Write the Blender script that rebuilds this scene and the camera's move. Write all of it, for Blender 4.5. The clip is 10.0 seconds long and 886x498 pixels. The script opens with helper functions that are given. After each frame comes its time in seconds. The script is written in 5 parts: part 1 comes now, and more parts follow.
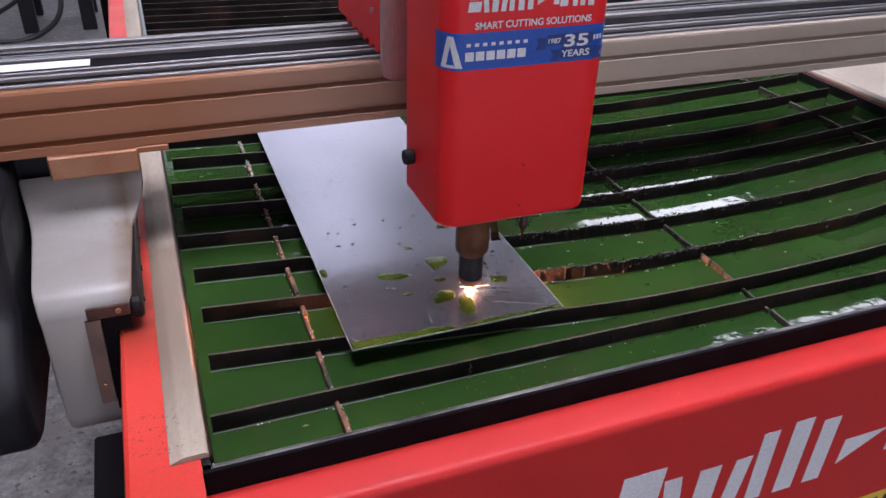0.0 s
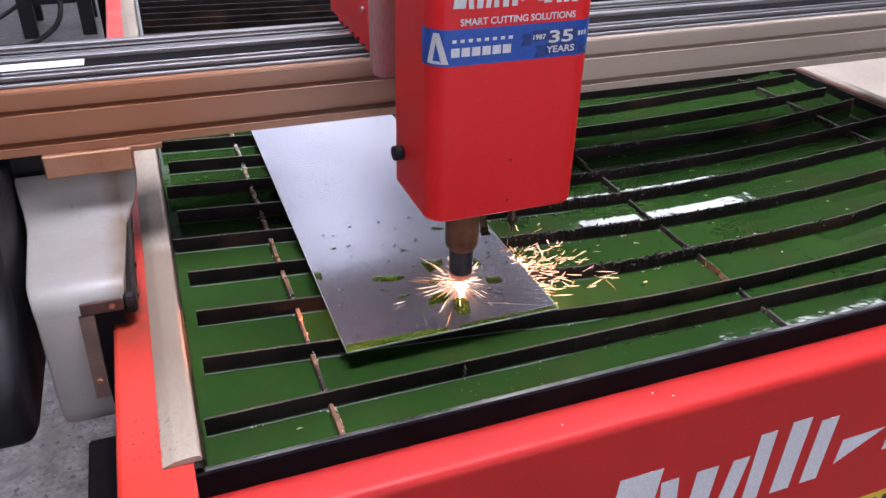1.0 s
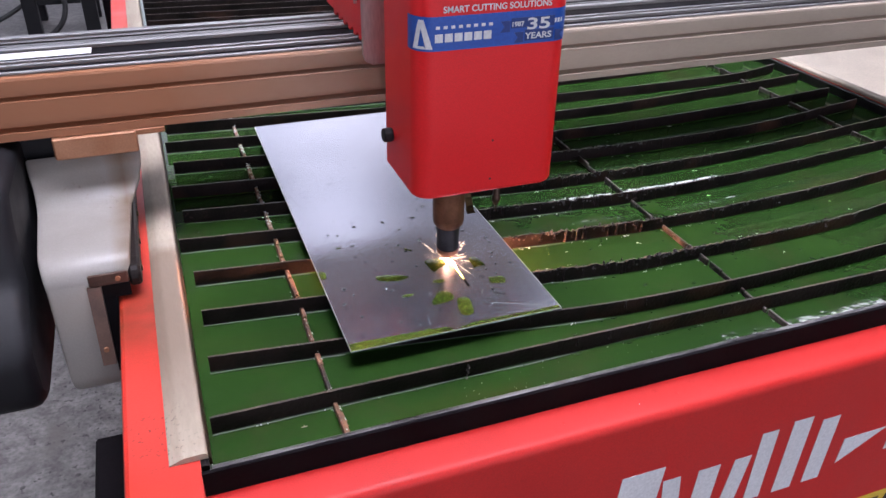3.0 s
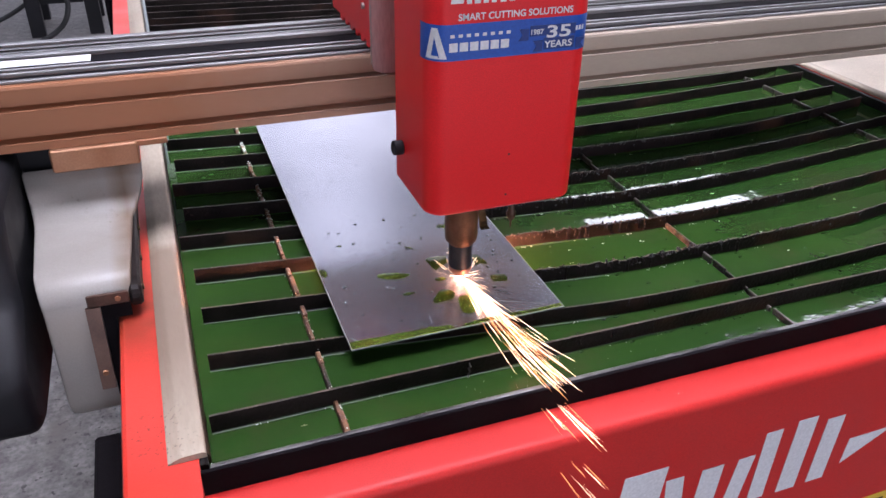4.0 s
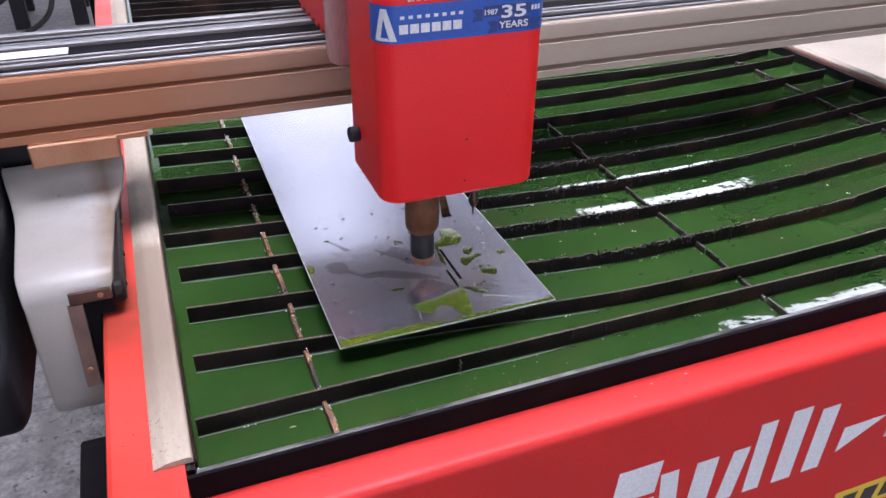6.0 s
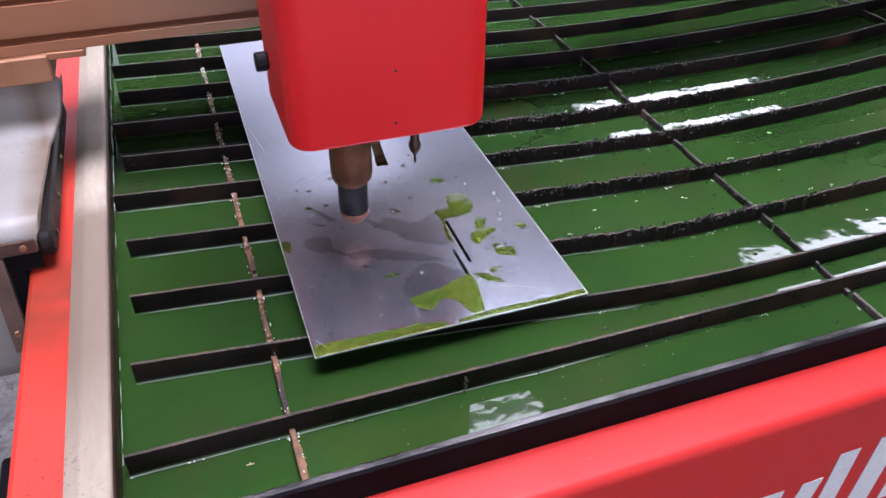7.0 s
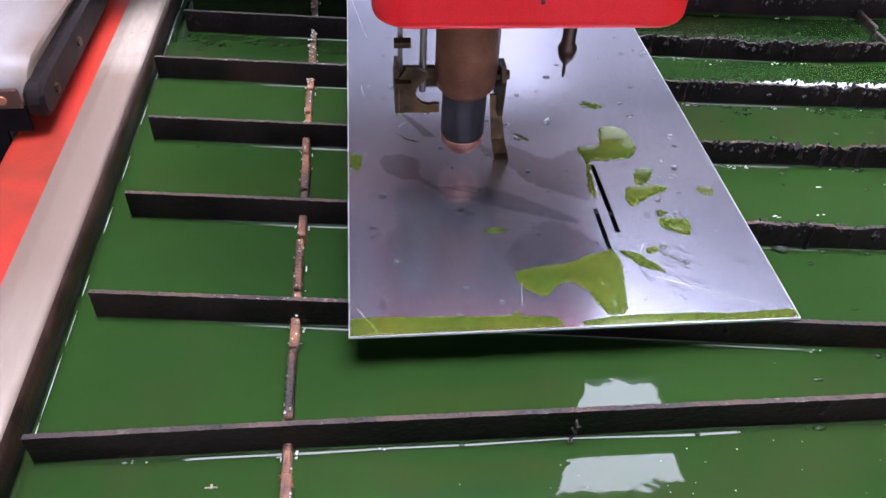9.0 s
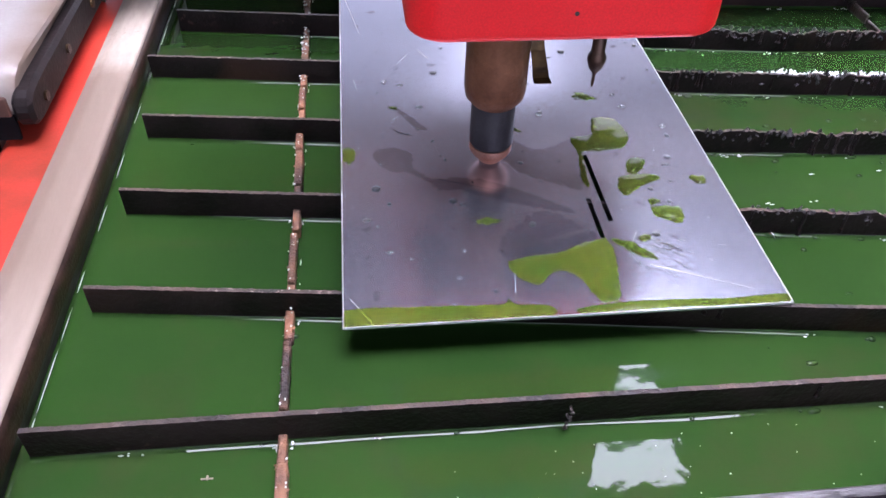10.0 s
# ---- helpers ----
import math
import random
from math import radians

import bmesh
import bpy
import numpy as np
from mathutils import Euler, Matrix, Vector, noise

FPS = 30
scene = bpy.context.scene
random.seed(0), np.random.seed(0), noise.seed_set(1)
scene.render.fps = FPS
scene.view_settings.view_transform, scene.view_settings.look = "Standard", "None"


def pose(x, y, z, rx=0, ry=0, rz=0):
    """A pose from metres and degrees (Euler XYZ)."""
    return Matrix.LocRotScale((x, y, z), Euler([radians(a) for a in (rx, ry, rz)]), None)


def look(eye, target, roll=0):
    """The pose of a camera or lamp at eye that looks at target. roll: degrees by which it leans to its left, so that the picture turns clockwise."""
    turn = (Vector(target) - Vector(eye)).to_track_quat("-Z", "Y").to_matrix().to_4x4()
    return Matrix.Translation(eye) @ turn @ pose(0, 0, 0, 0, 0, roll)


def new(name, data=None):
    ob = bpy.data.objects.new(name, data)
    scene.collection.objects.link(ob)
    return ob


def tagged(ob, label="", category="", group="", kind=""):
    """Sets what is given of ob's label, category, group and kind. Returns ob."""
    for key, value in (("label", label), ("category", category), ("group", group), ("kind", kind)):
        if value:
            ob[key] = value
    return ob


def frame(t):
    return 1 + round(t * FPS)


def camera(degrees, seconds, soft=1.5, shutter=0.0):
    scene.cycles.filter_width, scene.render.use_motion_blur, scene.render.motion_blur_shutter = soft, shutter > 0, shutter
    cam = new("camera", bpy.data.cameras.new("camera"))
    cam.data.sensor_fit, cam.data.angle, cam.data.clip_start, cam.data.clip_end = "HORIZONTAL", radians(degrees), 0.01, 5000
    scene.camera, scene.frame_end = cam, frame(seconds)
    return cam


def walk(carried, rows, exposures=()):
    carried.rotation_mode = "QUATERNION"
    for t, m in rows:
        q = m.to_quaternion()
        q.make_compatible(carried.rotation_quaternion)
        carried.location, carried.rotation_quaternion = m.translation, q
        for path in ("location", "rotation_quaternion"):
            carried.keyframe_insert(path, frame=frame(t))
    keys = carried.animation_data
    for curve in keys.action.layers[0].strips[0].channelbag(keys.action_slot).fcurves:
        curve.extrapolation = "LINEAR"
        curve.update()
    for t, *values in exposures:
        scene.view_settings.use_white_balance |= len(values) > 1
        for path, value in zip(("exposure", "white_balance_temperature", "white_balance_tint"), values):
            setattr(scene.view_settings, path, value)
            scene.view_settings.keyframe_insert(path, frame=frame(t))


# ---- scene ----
cam = camera(59.2, 10.0)
PATH = [
    (0, (-0.151, -0.636, 1.415), (0.476, 0.961, 0.388), 1.7),
    (0.5, (-0.149, -0.637, 1.413), (0.479, 0.962, 0.389), 1.6),
    (1, (-0.143, -0.638, 1.413), (0.481, 0.964, 0.392), 1.3),
    (1.5, (-0.143, -0.639, 1.412), (0.482, 0.962, 0.389), 1.3),
    (2, (-0.144, -0.641, 1.414), (0.477, 0.962, 0.392), 1.1),
    (2.5, (-0.145, -0.644, 1.418), (0.473, 0.96, 0.395), 1.1),
    (4, (-0.142, -0.639, 1.412), (0.467, 0.967, 0.388), 1.1),
    (4.5, (-0.138, -0.64, 1.41), (0.47, 0.964, 0.382), 0.9),
    (5, (-0.14, -0.642, 1.414), (0.474, 0.954, 0.376), 0.8),
    (6.3, (-0.121, -0.603, 1.409), (0.495, 0.972, 0.341), 0.5),
    (6.5, (-0.104, -0.564, 1.394), (0.496, 0.995, 0.295), 0.5),
    (6.9, (-0.062, -0.474, 1.373), (0.482, 1.016, 0.155), -0.1),
    (7, (-0.053, -0.458, 1.363), (0.478, 1.03, 0.136), 0.5),
    (7.5, (-0.014, -0.383, 1.319), (0.316, 1.074, -0.012), -0.3),
    (8, (-0.001, -0.334, 1.283), (0.2, 1.135, -0.06), 0.0),
    (8.5, (0.004, -0.3, 1.244), (0.189, 1.162, -0.108), 2.1),
    (9, (0.012, -0.273, 1.214), (0.201, 1.188, -0.139), 3.1),
    (9.5, (0.013, -0.28, 1.209), (0.2, 1.183, -0.142), 2.6),
    (10, (0.016, -0.279, 1.21), (0.203, 1.186, -0.138), 2.1),
]
EXPOSURES = [(0.0, -0.40, 6050, 27), (0.3, -0.10, 6050, 26), (1.0, -0.06, 6050, 25), (4.5, -0.05, 6050, 25), (5.0, -0.38, 6150, 25), (5.4, -0.05, 6000, 25), (6.4, 0.22, 5950, 26), (7.5, 0.24, 5850, 28), (8.5, 0.38, 5800, 30), (9.0, 0.36, 5800, 31), (10.0, 0.56, 5800, 32)]
walk(cam, [(t, look(eye, target, roll)) for t, eye, target, roll in PATH], EXPOSURES)

# ---- world, large lights, exposure ----
world = bpy.data.worlds.new("sky")
scene.world = world
world.use_nodes = True
wn, wl = world.node_tree.nodes, world.node_tree.links
sky = wn.new("ShaderNodeTexSky")
sky.sky_type, sky.sun_disc = "NISHITA", False
sky.sun_elevation, sky.sun_rotation = radians(35), radians(20)
wl.new(sky.outputs[0], wn["Background"].inputs[0])
wn["Background"].inputs[1].default_value = 0.10


def area_lamp(name, at, target, sx, sy, power, colour):
    data = bpy.data.lights.new(name, "AREA")
    data.shape, data.size, data.size_y, data.energy, data.color = "RECTANGLE", sx, sy, power, colour
    ob = new(name, data)
    ob.matrix_basis = look(at, target)
    return ob


# daylight through the roller door opening of the far wall
area_lamp("door_daylight", (1.5, 9.3, 2.45), (1.5, 0, 1.6), 11.0, 4.7, 150, (0.95, 0.98, 1.0))
# unseen fill lamp, added to brighten the faces turned to the front
area_lamp("front_fill", (1.0, -6.9, 2.1), (1.0, 0, 1.5), 8.0, 4.2, 250, (0.95, 0.98, 1.0))
# weak fill lamp, added for the housing's left face; no window is known
area_lamp("side_fill", (-8.9, 0.0, 1.85), (0, 0, 1.3), 7.2, 2.7, 60, (0.95, 0.98, 1.0))


# ---- materials ----
def nodes_of(name):
    m = bpy.data.materials.new(name)
    m.use_nodes = True
    return m, m.node_tree.nodes, m.node_tree.links, m.node_tree.nodes["Principled BSDF"]


def surface(name, c1, c2, rough=0.5, metal=0.0, scale=20.0, fine=300.0, bump=0.1, spread=0.1, c3=None, grainy=0.35, stretch=None, coat=0.0, spec=0.5, random_tint=0.0, cut=(0.35, 0.65), specks=None, soot=None, browning=None):
    """Two-scale noise between c1 and c2, with stains of c3, roughness spread and fine relief."""
    m, n, l, b = nodes_of(name)
    co = n.new("ShaderNodeTexCoord")
    mp = n.new("ShaderNodeMapping")
    l.new(co.outputs["Object"], mp.inputs[0])
    if stretch:
        mp.inputs["Scale"].default_value = stretch
    big, small = n.new("ShaderNodeTexNoise"), n.new("ShaderNodeTexNoise")
    big.inputs["Scale"].default_value, small.inputs["Scale"].default_value = scale, fine
    big.inputs["Detail"].default_value, small.inputs["Detail"].default_value = 6, 4
    for t in (big, small):
        l.new(mp.outputs[0], t.inputs["Vector"])
    ramp = n.new("ShaderNodeValToRGB")
    ramp.color_ramp.elements[0].position, ramp.color_ramp.elements[1].position = cut
    ramp.color_ramp.elements[0].color, ramp.color_ramp.elements[1].color = (*c1, 1), (*c2, 1)
    l.new(big.outputs["Fac"], ramp.inputs[0])
    colour = ramp.outputs[0]
    grain = n.new("ShaderNodeMix")
    grain.data_type, grain.blend_type = "RGBA", "MULTIPLY"
    grain.inputs[0].default_value = grainy
    gr = n.new("ShaderNodeMapRange")
    gr.inputs[1].default_value, gr.inputs[2].default_value, gr.inputs[3].default_value, gr.inputs[4].default_value = 0.3, 0.7, 0.6, 1.2
    l.new(small.outputs["Fac"], gr.inputs[0])
    l.new(colour, grain.inputs[6])
    l.new(gr.outputs[0], grain.inputs[7])
    colour = grain.outputs[2]
    if c3:
        stain, sr, mix = n.new("ShaderNodeTexNoise"), n.new("ShaderNodeMapRange"), n.new("ShaderNodeMix")
        stain.inputs["Scale"].default_value, stain.inputs["Detail"].default_value = scale * 0.37, 8
        l.new(mp.outputs[0], stain.inputs["Vector"])
        sr.inputs[1].default_value, sr.inputs[2].default_value = 0.55, 0.72
        l.new(stain.outputs["Fac"], sr.inputs[0])
        mix.data_type = "RGBA"
        l.new(sr.outputs[0], mix.inputs[0])
        l.new(colour, mix.inputs[6])
        mix.inputs[7].default_value = (*c3, 1)
        colour = mix.outputs[2]
    if specks:
        dot, patch, dr, pr, both, mix = n.new("ShaderNodeTexNoise"), n.new("ShaderNodeTexNoise"), n.new("ShaderNodeMapRange"), n.new("ShaderNodeMapRange"), n.new("ShaderNodeMath"), n.new("ShaderNodeMix")
        dot.inputs["Scale"].default_value, dot.inputs["Detail"].default_value = specks[1], 3
        patch.inputs["Scale"].default_value, patch.inputs["Detail"].default_value = specks[2], 3
        for t in (dot, patch):
            l.new(co.outputs["Object"], t.inputs["Vector"])
        dr.inputs[1].default_value, dr.inputs[2].default_value = 0.60, 0.66
        pr.inputs[1].default_value, pr.inputs[2].default_value = specks[3], specks[3] + 0.12
        l.new(dot.outputs["Fac"], dr.inputs[0])
        l.new(patch.outputs["Fac"], pr.inputs[0])
        both.operation = "MULTIPLY"
        l.new(dr.outputs[0], both.inputs[0])
        l.new(pr.outputs[0], both.inputs[1])
        mix.data_type = "RGBA"
        l.new(both.outputs[0], mix.inputs[0])
        l.new(colour, mix.inputs[6])
        mix.inputs[7].default_value = (*specks[0], 1)
        colour = mix.outputs[2]
    if soot:
        # a smudge lying across the piece at one stretch of its length
        sep, off, away, fade, blot, both, mix = n.new("ShaderNodeSeparateXYZ"), n.new("ShaderNodeMath"), n.new("ShaderNodeMath"), n.new("ShaderNodeMapRange"), n.new("ShaderNodeTexNoise"), n.new("ShaderNodeMath"), n.new("ShaderNodeMix")
        l.new(co.outputs["Object"], sep.inputs[0])
        off.operation, off.inputs[1].default_value = "SUBTRACT", soot[1]
        away.operation = "ABSOLUTE"
        l.new(sep.outputs[soot[3] if len(soot) > 3 else "Y"], off.inputs[0])
        l.new(off.outputs[0], away.inputs[0])
        fade.inputs[1].default_value, fade.inputs[2].default_value, fade.inputs[3].default_value, fade.inputs[4].default_value = 0.0, soot[2], 1.5, 0.0
        l.new(away.outputs[0], fade.inputs[0])
        blot.inputs["Scale"].default_value, blot.inputs["Detail"].default_value = 26, 7
        l.new(co.outputs["Object"], blot.inputs["Vector"])
        both.operation, both.use_clamp = "MULTIPLY", True
        l.new(fade.outputs[0], both.inputs[0])
        l.new(blot.outputs["Fac"], both.inputs[1])
        mix.data_type = "RGBA"
        l.new(both.outputs[0], mix.inputs[0])
        l.new(colour, mix.inputs[6])
        mix.inputs[7].default_value = (*soot[0], 1)
        colour = mix.outputs[2]
    if browning:
        # browning over one stretch of the length, ending at a ragged line: dirt on the strip, painted arc light on the
        # beam
        sep, ragged, shift, edge, mix = n.new("ShaderNodeSeparateXYZ"), n.new("ShaderNodeTexNoise"), n.new("ShaderNodeMath"), n.new("ShaderNodeMapRange"), n.new("ShaderNodeMix")
        l.new(co.outputs["Object"], sep.inputs[0])
        ragged.inputs["Scale"].default_value, ragged.inputs["Detail"].default_value = 40, 6
        l.new(co.outputs["Object"], ragged.inputs["Vector"])
        shift.operation = "MULTIPLY_ADD"
        l.new(ragged.outputs["Fac"], shift.inputs[0])
        shift.inputs[1].default_value = min(browning[2], 0.05) * 1.5
        l.new(sep.outputs["Y" if len(browning) > 3 else "X"], shift.inputs[2])
        edge.inputs[1].default_value, edge.inputs[2].default_value = browning[1], browning[1] + browning[2] * 1.5
        edge.inputs[3].default_value, edge.inputs[4].default_value = 0.92, 0.0
        l.new(shift.outputs[0], edge.inputs[0])
        amount = edge.outputs[0]
        if len(browning) > 3:
            near, both = n.new("ShaderNodeMapRange"), n.new("ShaderNodeMath")
            near.inputs[1].default_value, near.inputs[2].default_value = browning[3] - browning[4], browning[3] + browning[4]
            l.new(sep.outputs["Y"], near.inputs[0])
            both.operation = "MULTIPLY"
            l.new(amount, both.inputs[0])
            l.new(near.outputs[0], both.inputs[1])
            amount = both.outputs[0]
        mix.data_type = "RGBA"
        l.new(amount, mix.inputs[0])
        l.new(colour, mix.inputs[6])
        mix.inputs[7].default_value = (*browning[0], 1)
        colour = mix.outputs[2]
    if random_tint:
        info, hs, mr = n.new("ShaderNodeObjectInfo"), n.new("ShaderNodeHueSaturation"), n.new("ShaderNodeMapRange")
        mr.inputs[3].default_value, mr.inputs[4].default_value = 1 - random_tint, 1 + random_tint
        l.new(info.outputs["Random"], mr.inputs[0])
        l.new(mr.outputs[0], hs.inputs["Value"])
        l.new(colour, hs.inputs["Color"])
        colour = hs.outputs[0]
    l.new(colour, b.inputs["Base Color"])
    rr = n.new("ShaderNodeMapRange")
    rr.inputs[1].default_value, rr.inputs[2].default_value = 0.3, 0.7
    rr.inputs[3].default_value, rr.inputs[4].default_value = max(rough - spread, 0.02), min(rough + spread, 1)
    l.new(big.outputs["Fac"], rr.inputs[0])
    l.new(rr.outputs[0], b.inputs["Roughness"])
    b.inputs["Metallic"].default_value = metal
    b.inputs["Coat Weight"].default_value = coat
    b.inputs["Specular IOR Level"].default_value = spec
    if bump:
        bp = n.new("ShaderNodeBump")
        bp.inputs["Strength"].default_value, bp.inputs["Distance"].default_value = bump, 0.002
        l.new(small.outputs["Fac"], bp.inputs["Height"])
        l.new(bp.outputs[0], b.inputs["Normal"])
    return m


def glassy(name, tint):
    m, n, l, b = nodes_of(name)
    b.inputs["Base Color"].default_value = (*tint, 1)
    b.inputs["Transmission Weight"].default_value, b.inputs["IOR"].default_value, b.inputs["Roughness"].default_value = 1.0, 1.33, 0.02
    return m


def glow(name, colour, strength):
    m, n, l, b = nodes_of(name)
    b.inputs["Base Color"].default_value = (*colour, 1)
    b.inputs["Emission Color"].default_value, b.inputs["Emission Strength"].default_value = (*colour, 1), strength
    return m


RED = surface("red_powder_coat", (0.74, 0.013, 0.014), (0.79, 0.016, 0.017), 0.42, 0, 9, 900, 0.06, 0.06, spec=0.4)
RED_FRONT = surface("red_front_paint", (0.49, 0.014, 0.010), (0.54, 0.017, 0.012), 0.55, 0, 12, 700, 0.05, 0.08, c3=(0.47, 0.014, 0.010), spec=0.35)
RED_RAIL = surface("red_rail_paint", (0.55, 0.030, 0.016), (0.61, 0.036, 0.020), 0.46, 0, 12, 700, 0.05, 0.08, c3=(0.47, 0.045, 0.014), spec=0.5, specks=((0.22, 0.02, 0.012), 260, 7, 0.60), soot=((0.15, 0.026, 0.008), 0.155, 0.13))
LIP = surface("worn_lip_steel", (0.016, 0.014, 0.014), (0.14, 0.133, 0.13), 0.42, 0.7, 60, 500, 0.8, 0.2, c3=(0.32, 0.31, 0.30), stretch=(0.3, 1, 1))
SLAG = surface("glassy_slag", (0.012, 0.010, 0.011), (0.05, 0.045, 0.045), 0.3, 0.2, 90, 600, 0.4, 0.15, c3=(0.13, 0.11, 0.10))
BLACK = surface("black_steel_plate", (0.003, 0.002, 0.003), (0.006, 0.005, 0.006), 0.7, 0.0, 18, 260, 0.1, 0.1, c3=(0.008, 0.006, 0.006), spec=0.06)
BLACK_PLASTIC = surface("black_plastic", (0.004, 0.004, 0.006), (0.008, 0.008, 0.010), 0.58, 0, 14, 500, 0.1, 0.1, spec=0.3)
SLAT = surface("burnt_slat_steel", (0.006, 0.004, 0.004), (0.018, 0.0115, 0.0102), 0.5, 0.0, 22, 240, 0.5, 0.18, c3=(0.050, 0.023, 0.015), random_tint=0.25, spec=0.18, specks=((0.06, 0.038, 0.030), 150, 9, 0.60))
SLAT_EDGE = surface("rusty_slat_edge", (0.018, 0.013, 0.012), (0.085, 0.053, 0.040), 0.6, 0.1, 45, 400, 0.5, 0.15, c3=(0.03, 0.02, 0.017), specks=((0.30, 0.24, 0.20), 240, 12, 0.5))
FOAM_GLINT = surface("pale_foam_glint", (0.50, 0.56, 0.48), (0.66, 0.70, 0.64), 0.25, 0, 60, 500, 0.2, 0.1)
SLAGGY = surface("slag_crusted_bar", (0.020, 0.016, 0.015), (0.14, 0.11, 0.095), 0.45, 0.2, 55, 500, 0.7, 0.15, c3=(0.02, 0.018, 0.017))
RUST = surface("rusty_bar_steel", (0.060, 0.030, 0.019), (0.37, 0.17, 0.085), 0.55, 0.1, 48, 500, 0.8, 0.15, c3=(0.025, 0.018, 0.015))
STRIP = surface("galvanised_strip", (0.335, 0.278, 0.208), (0.425, 0.36, 0.278), 0.58, 0.12, 16, 260, 0.14, 0.1, c3=(0.245, 0.182, 0.125), stretch=(1, 0.25, 1), grainy=0.25, spec=0.4, specks=((0.15, 0.12, 0.10), 260, 7, 0.57), browning=((0.205, 0.148, 0.106), 0.280, 0.030, -0.04, 0.10))
SHEET = surface("mild_steel_sheet", (0.393, 0.408, 0.467), (0.470, 0.486, 0.549), 0.255, 0.95, 6, 160, 0.0, 0.015, grainy=0.05, specks=((0.33, 0.33, 0.37), 130, 14, 0.58))
# dirty metal; the arc's orange light is painted into the left half
ALU = surface("dirty_arc_tinted_aluminium", (0.37, 0.295, 0.23), (0.44, 0.365, 0.295), 0.42, 0.35, 5, 350, 0.02, 0.08, c3=(0.28, 0.19, 0.13), stretch=(0.35, 1, 1), grainy=0.1, browning=((0.33, 0.125, 0.052), -0.1, 0.35))
ALU_TOP = surface("bright_aluminium", (0.19, 0.186, 0.186), (0.26, 0.253, 0.253), 0.5, 0.6, 9, 350, 0.06, 0.1, c3=(0.32, 0.30, 0.30), stretch=(0.15, 1, 1))
ALU_DARK = surface("grimy_rail_aluminium", (0.065, 0.063, 0.063), (0.11, 0.106, 0.106), 0.45, 0.6, 9, 350, 0.06, 0.1, c3=(0.08, 0.075, 0.075), stretch=(0.15, 1, 1))
STEEL = surface("brushed_steel", (0.42, 0.38, 0.36), (0.52, 0.48, 0.46), 0.34, 0.9, 8, 400, 0.05, 0.08, stretch=(1, 1, 0.2))
GREY_COVER = surface("off_white_moulded_cover", (0.25, 0.228, 0.205), (0.30, 0.278, 0.255), 0.42, 0, 10, 500, 0.06, 0.06, c3=(0.34, 0.27, 0.21), grainy=0.15, specks=((0.10, 0.06, 0.04), 120, 6, 0.6), soot=((0.14, 0.088, 0.052), -0.207, 0.022, "X"))
PLATE = surface("grimy_black_plate", (0.007, 0.006, 0.006), (0.018, 0.013, 0.012), 0.45, 0.0, 20, 300, 0.2, 0.12, c3=(0.035, 0.022, 0.016), spec=0.1)
TANK = surface("oily_tank_steel", (0.012, 0.010, 0.011), (0.036, 0.030, 0.031), 0.4, 0.1, 14, 260, 0.2, 0.12, c3=(0.05, 0.04, 0.036), stretch=(1, 0.3, 1))
BROWN = surface("rust_brown_bracket_steel", (0.08, 0.042, 0.031), (0.14, 0.08, 0.058), 0.4, 0.4, 25, 400, 0.1, 0.1)
TAN = surface("tan_bracket_steel", (0.32, 0.14, 0.068), (0.40, 0.20, 0.11), 0.45, 0.4, 20, 400, 0.1, 0.1)
BRONZE = surface("oxidised_torch_body", (0.13, 0.050, 0.024), (0.23, 0.098, 0.050), 0.42, 0.55, 45, 500, 0.2, 0.12, c3=(0.05, 0.03, 0.02))
DARK_BRONZE = surface("dark_bronze", (0.030, 0.017, 0.012), (0.075, 0.040, 0.025), 0.4, 0.6, 45, 500, 0.2, 0.12)
CAP = surface("dark_retaining_cap", (0.035, 0.032, 0.036), (0.06, 0.055, 0.06), 0.4, 0.5, 60, 700, 0.1, 0.1)
COPPER = surface("copper_shield", (0.74, 0.36, 0.26), (0.84, 0.45, 0.34), 0.42, 0.9, 80, 600, 0.1, 0.1)
BRASS = surface("grimy_brass", (0.035, 0.022, 0.012), (0.11, 0.068, 0.028), 0.42, 0.8, 70, 600, 0.2, 0.12)
WHITE = surface("white_vinyl", (0.62, 0.62, 0.63), (0.68, 0.68, 0.69), 0.4, 0, 8, 300, 0.02, 0.05)
BLUE = surface("blue_vinyl", (0.012, 0.075, 0.36), (0.016, 0.09, 0.42), 0.35, 0, 14, 400, 0.02, 0.05)
NAVY = surface("navy_vinyl", (0.01, 0.035, 0.17), (0.012, 0.04, 0.19), 0.35, 0, 14, 400, 0.02, 0.05)
YELLOW = surface("yellow_vinyl", (0.62, 0.42, 0.02), (0.68, 0.46, 0.03), 0.4, 0, 14, 400, 0.02, 0.05)
INK = surface("black_ink", (0.015, 0.013, 0.012), (0.02, 0.018, 0.016), 0.5, 0, 14, 400, 0.0, 0.05)
WET = surface("wet_steel", (0.265, 0.267, 0.31), (0.32, 0.322, 0.365), 0.24, 0.92, 8, 140, 0.0, 0.03, grainy=0.04)
CLEAR = glassy("clear_water", (0.95, 0.97, 0.96))
# the dark roof that clear beads mirror is put into this tint
DARK_BEAD = glassy("dark_tinted_bead", (0.47, 0.48, 0.42))


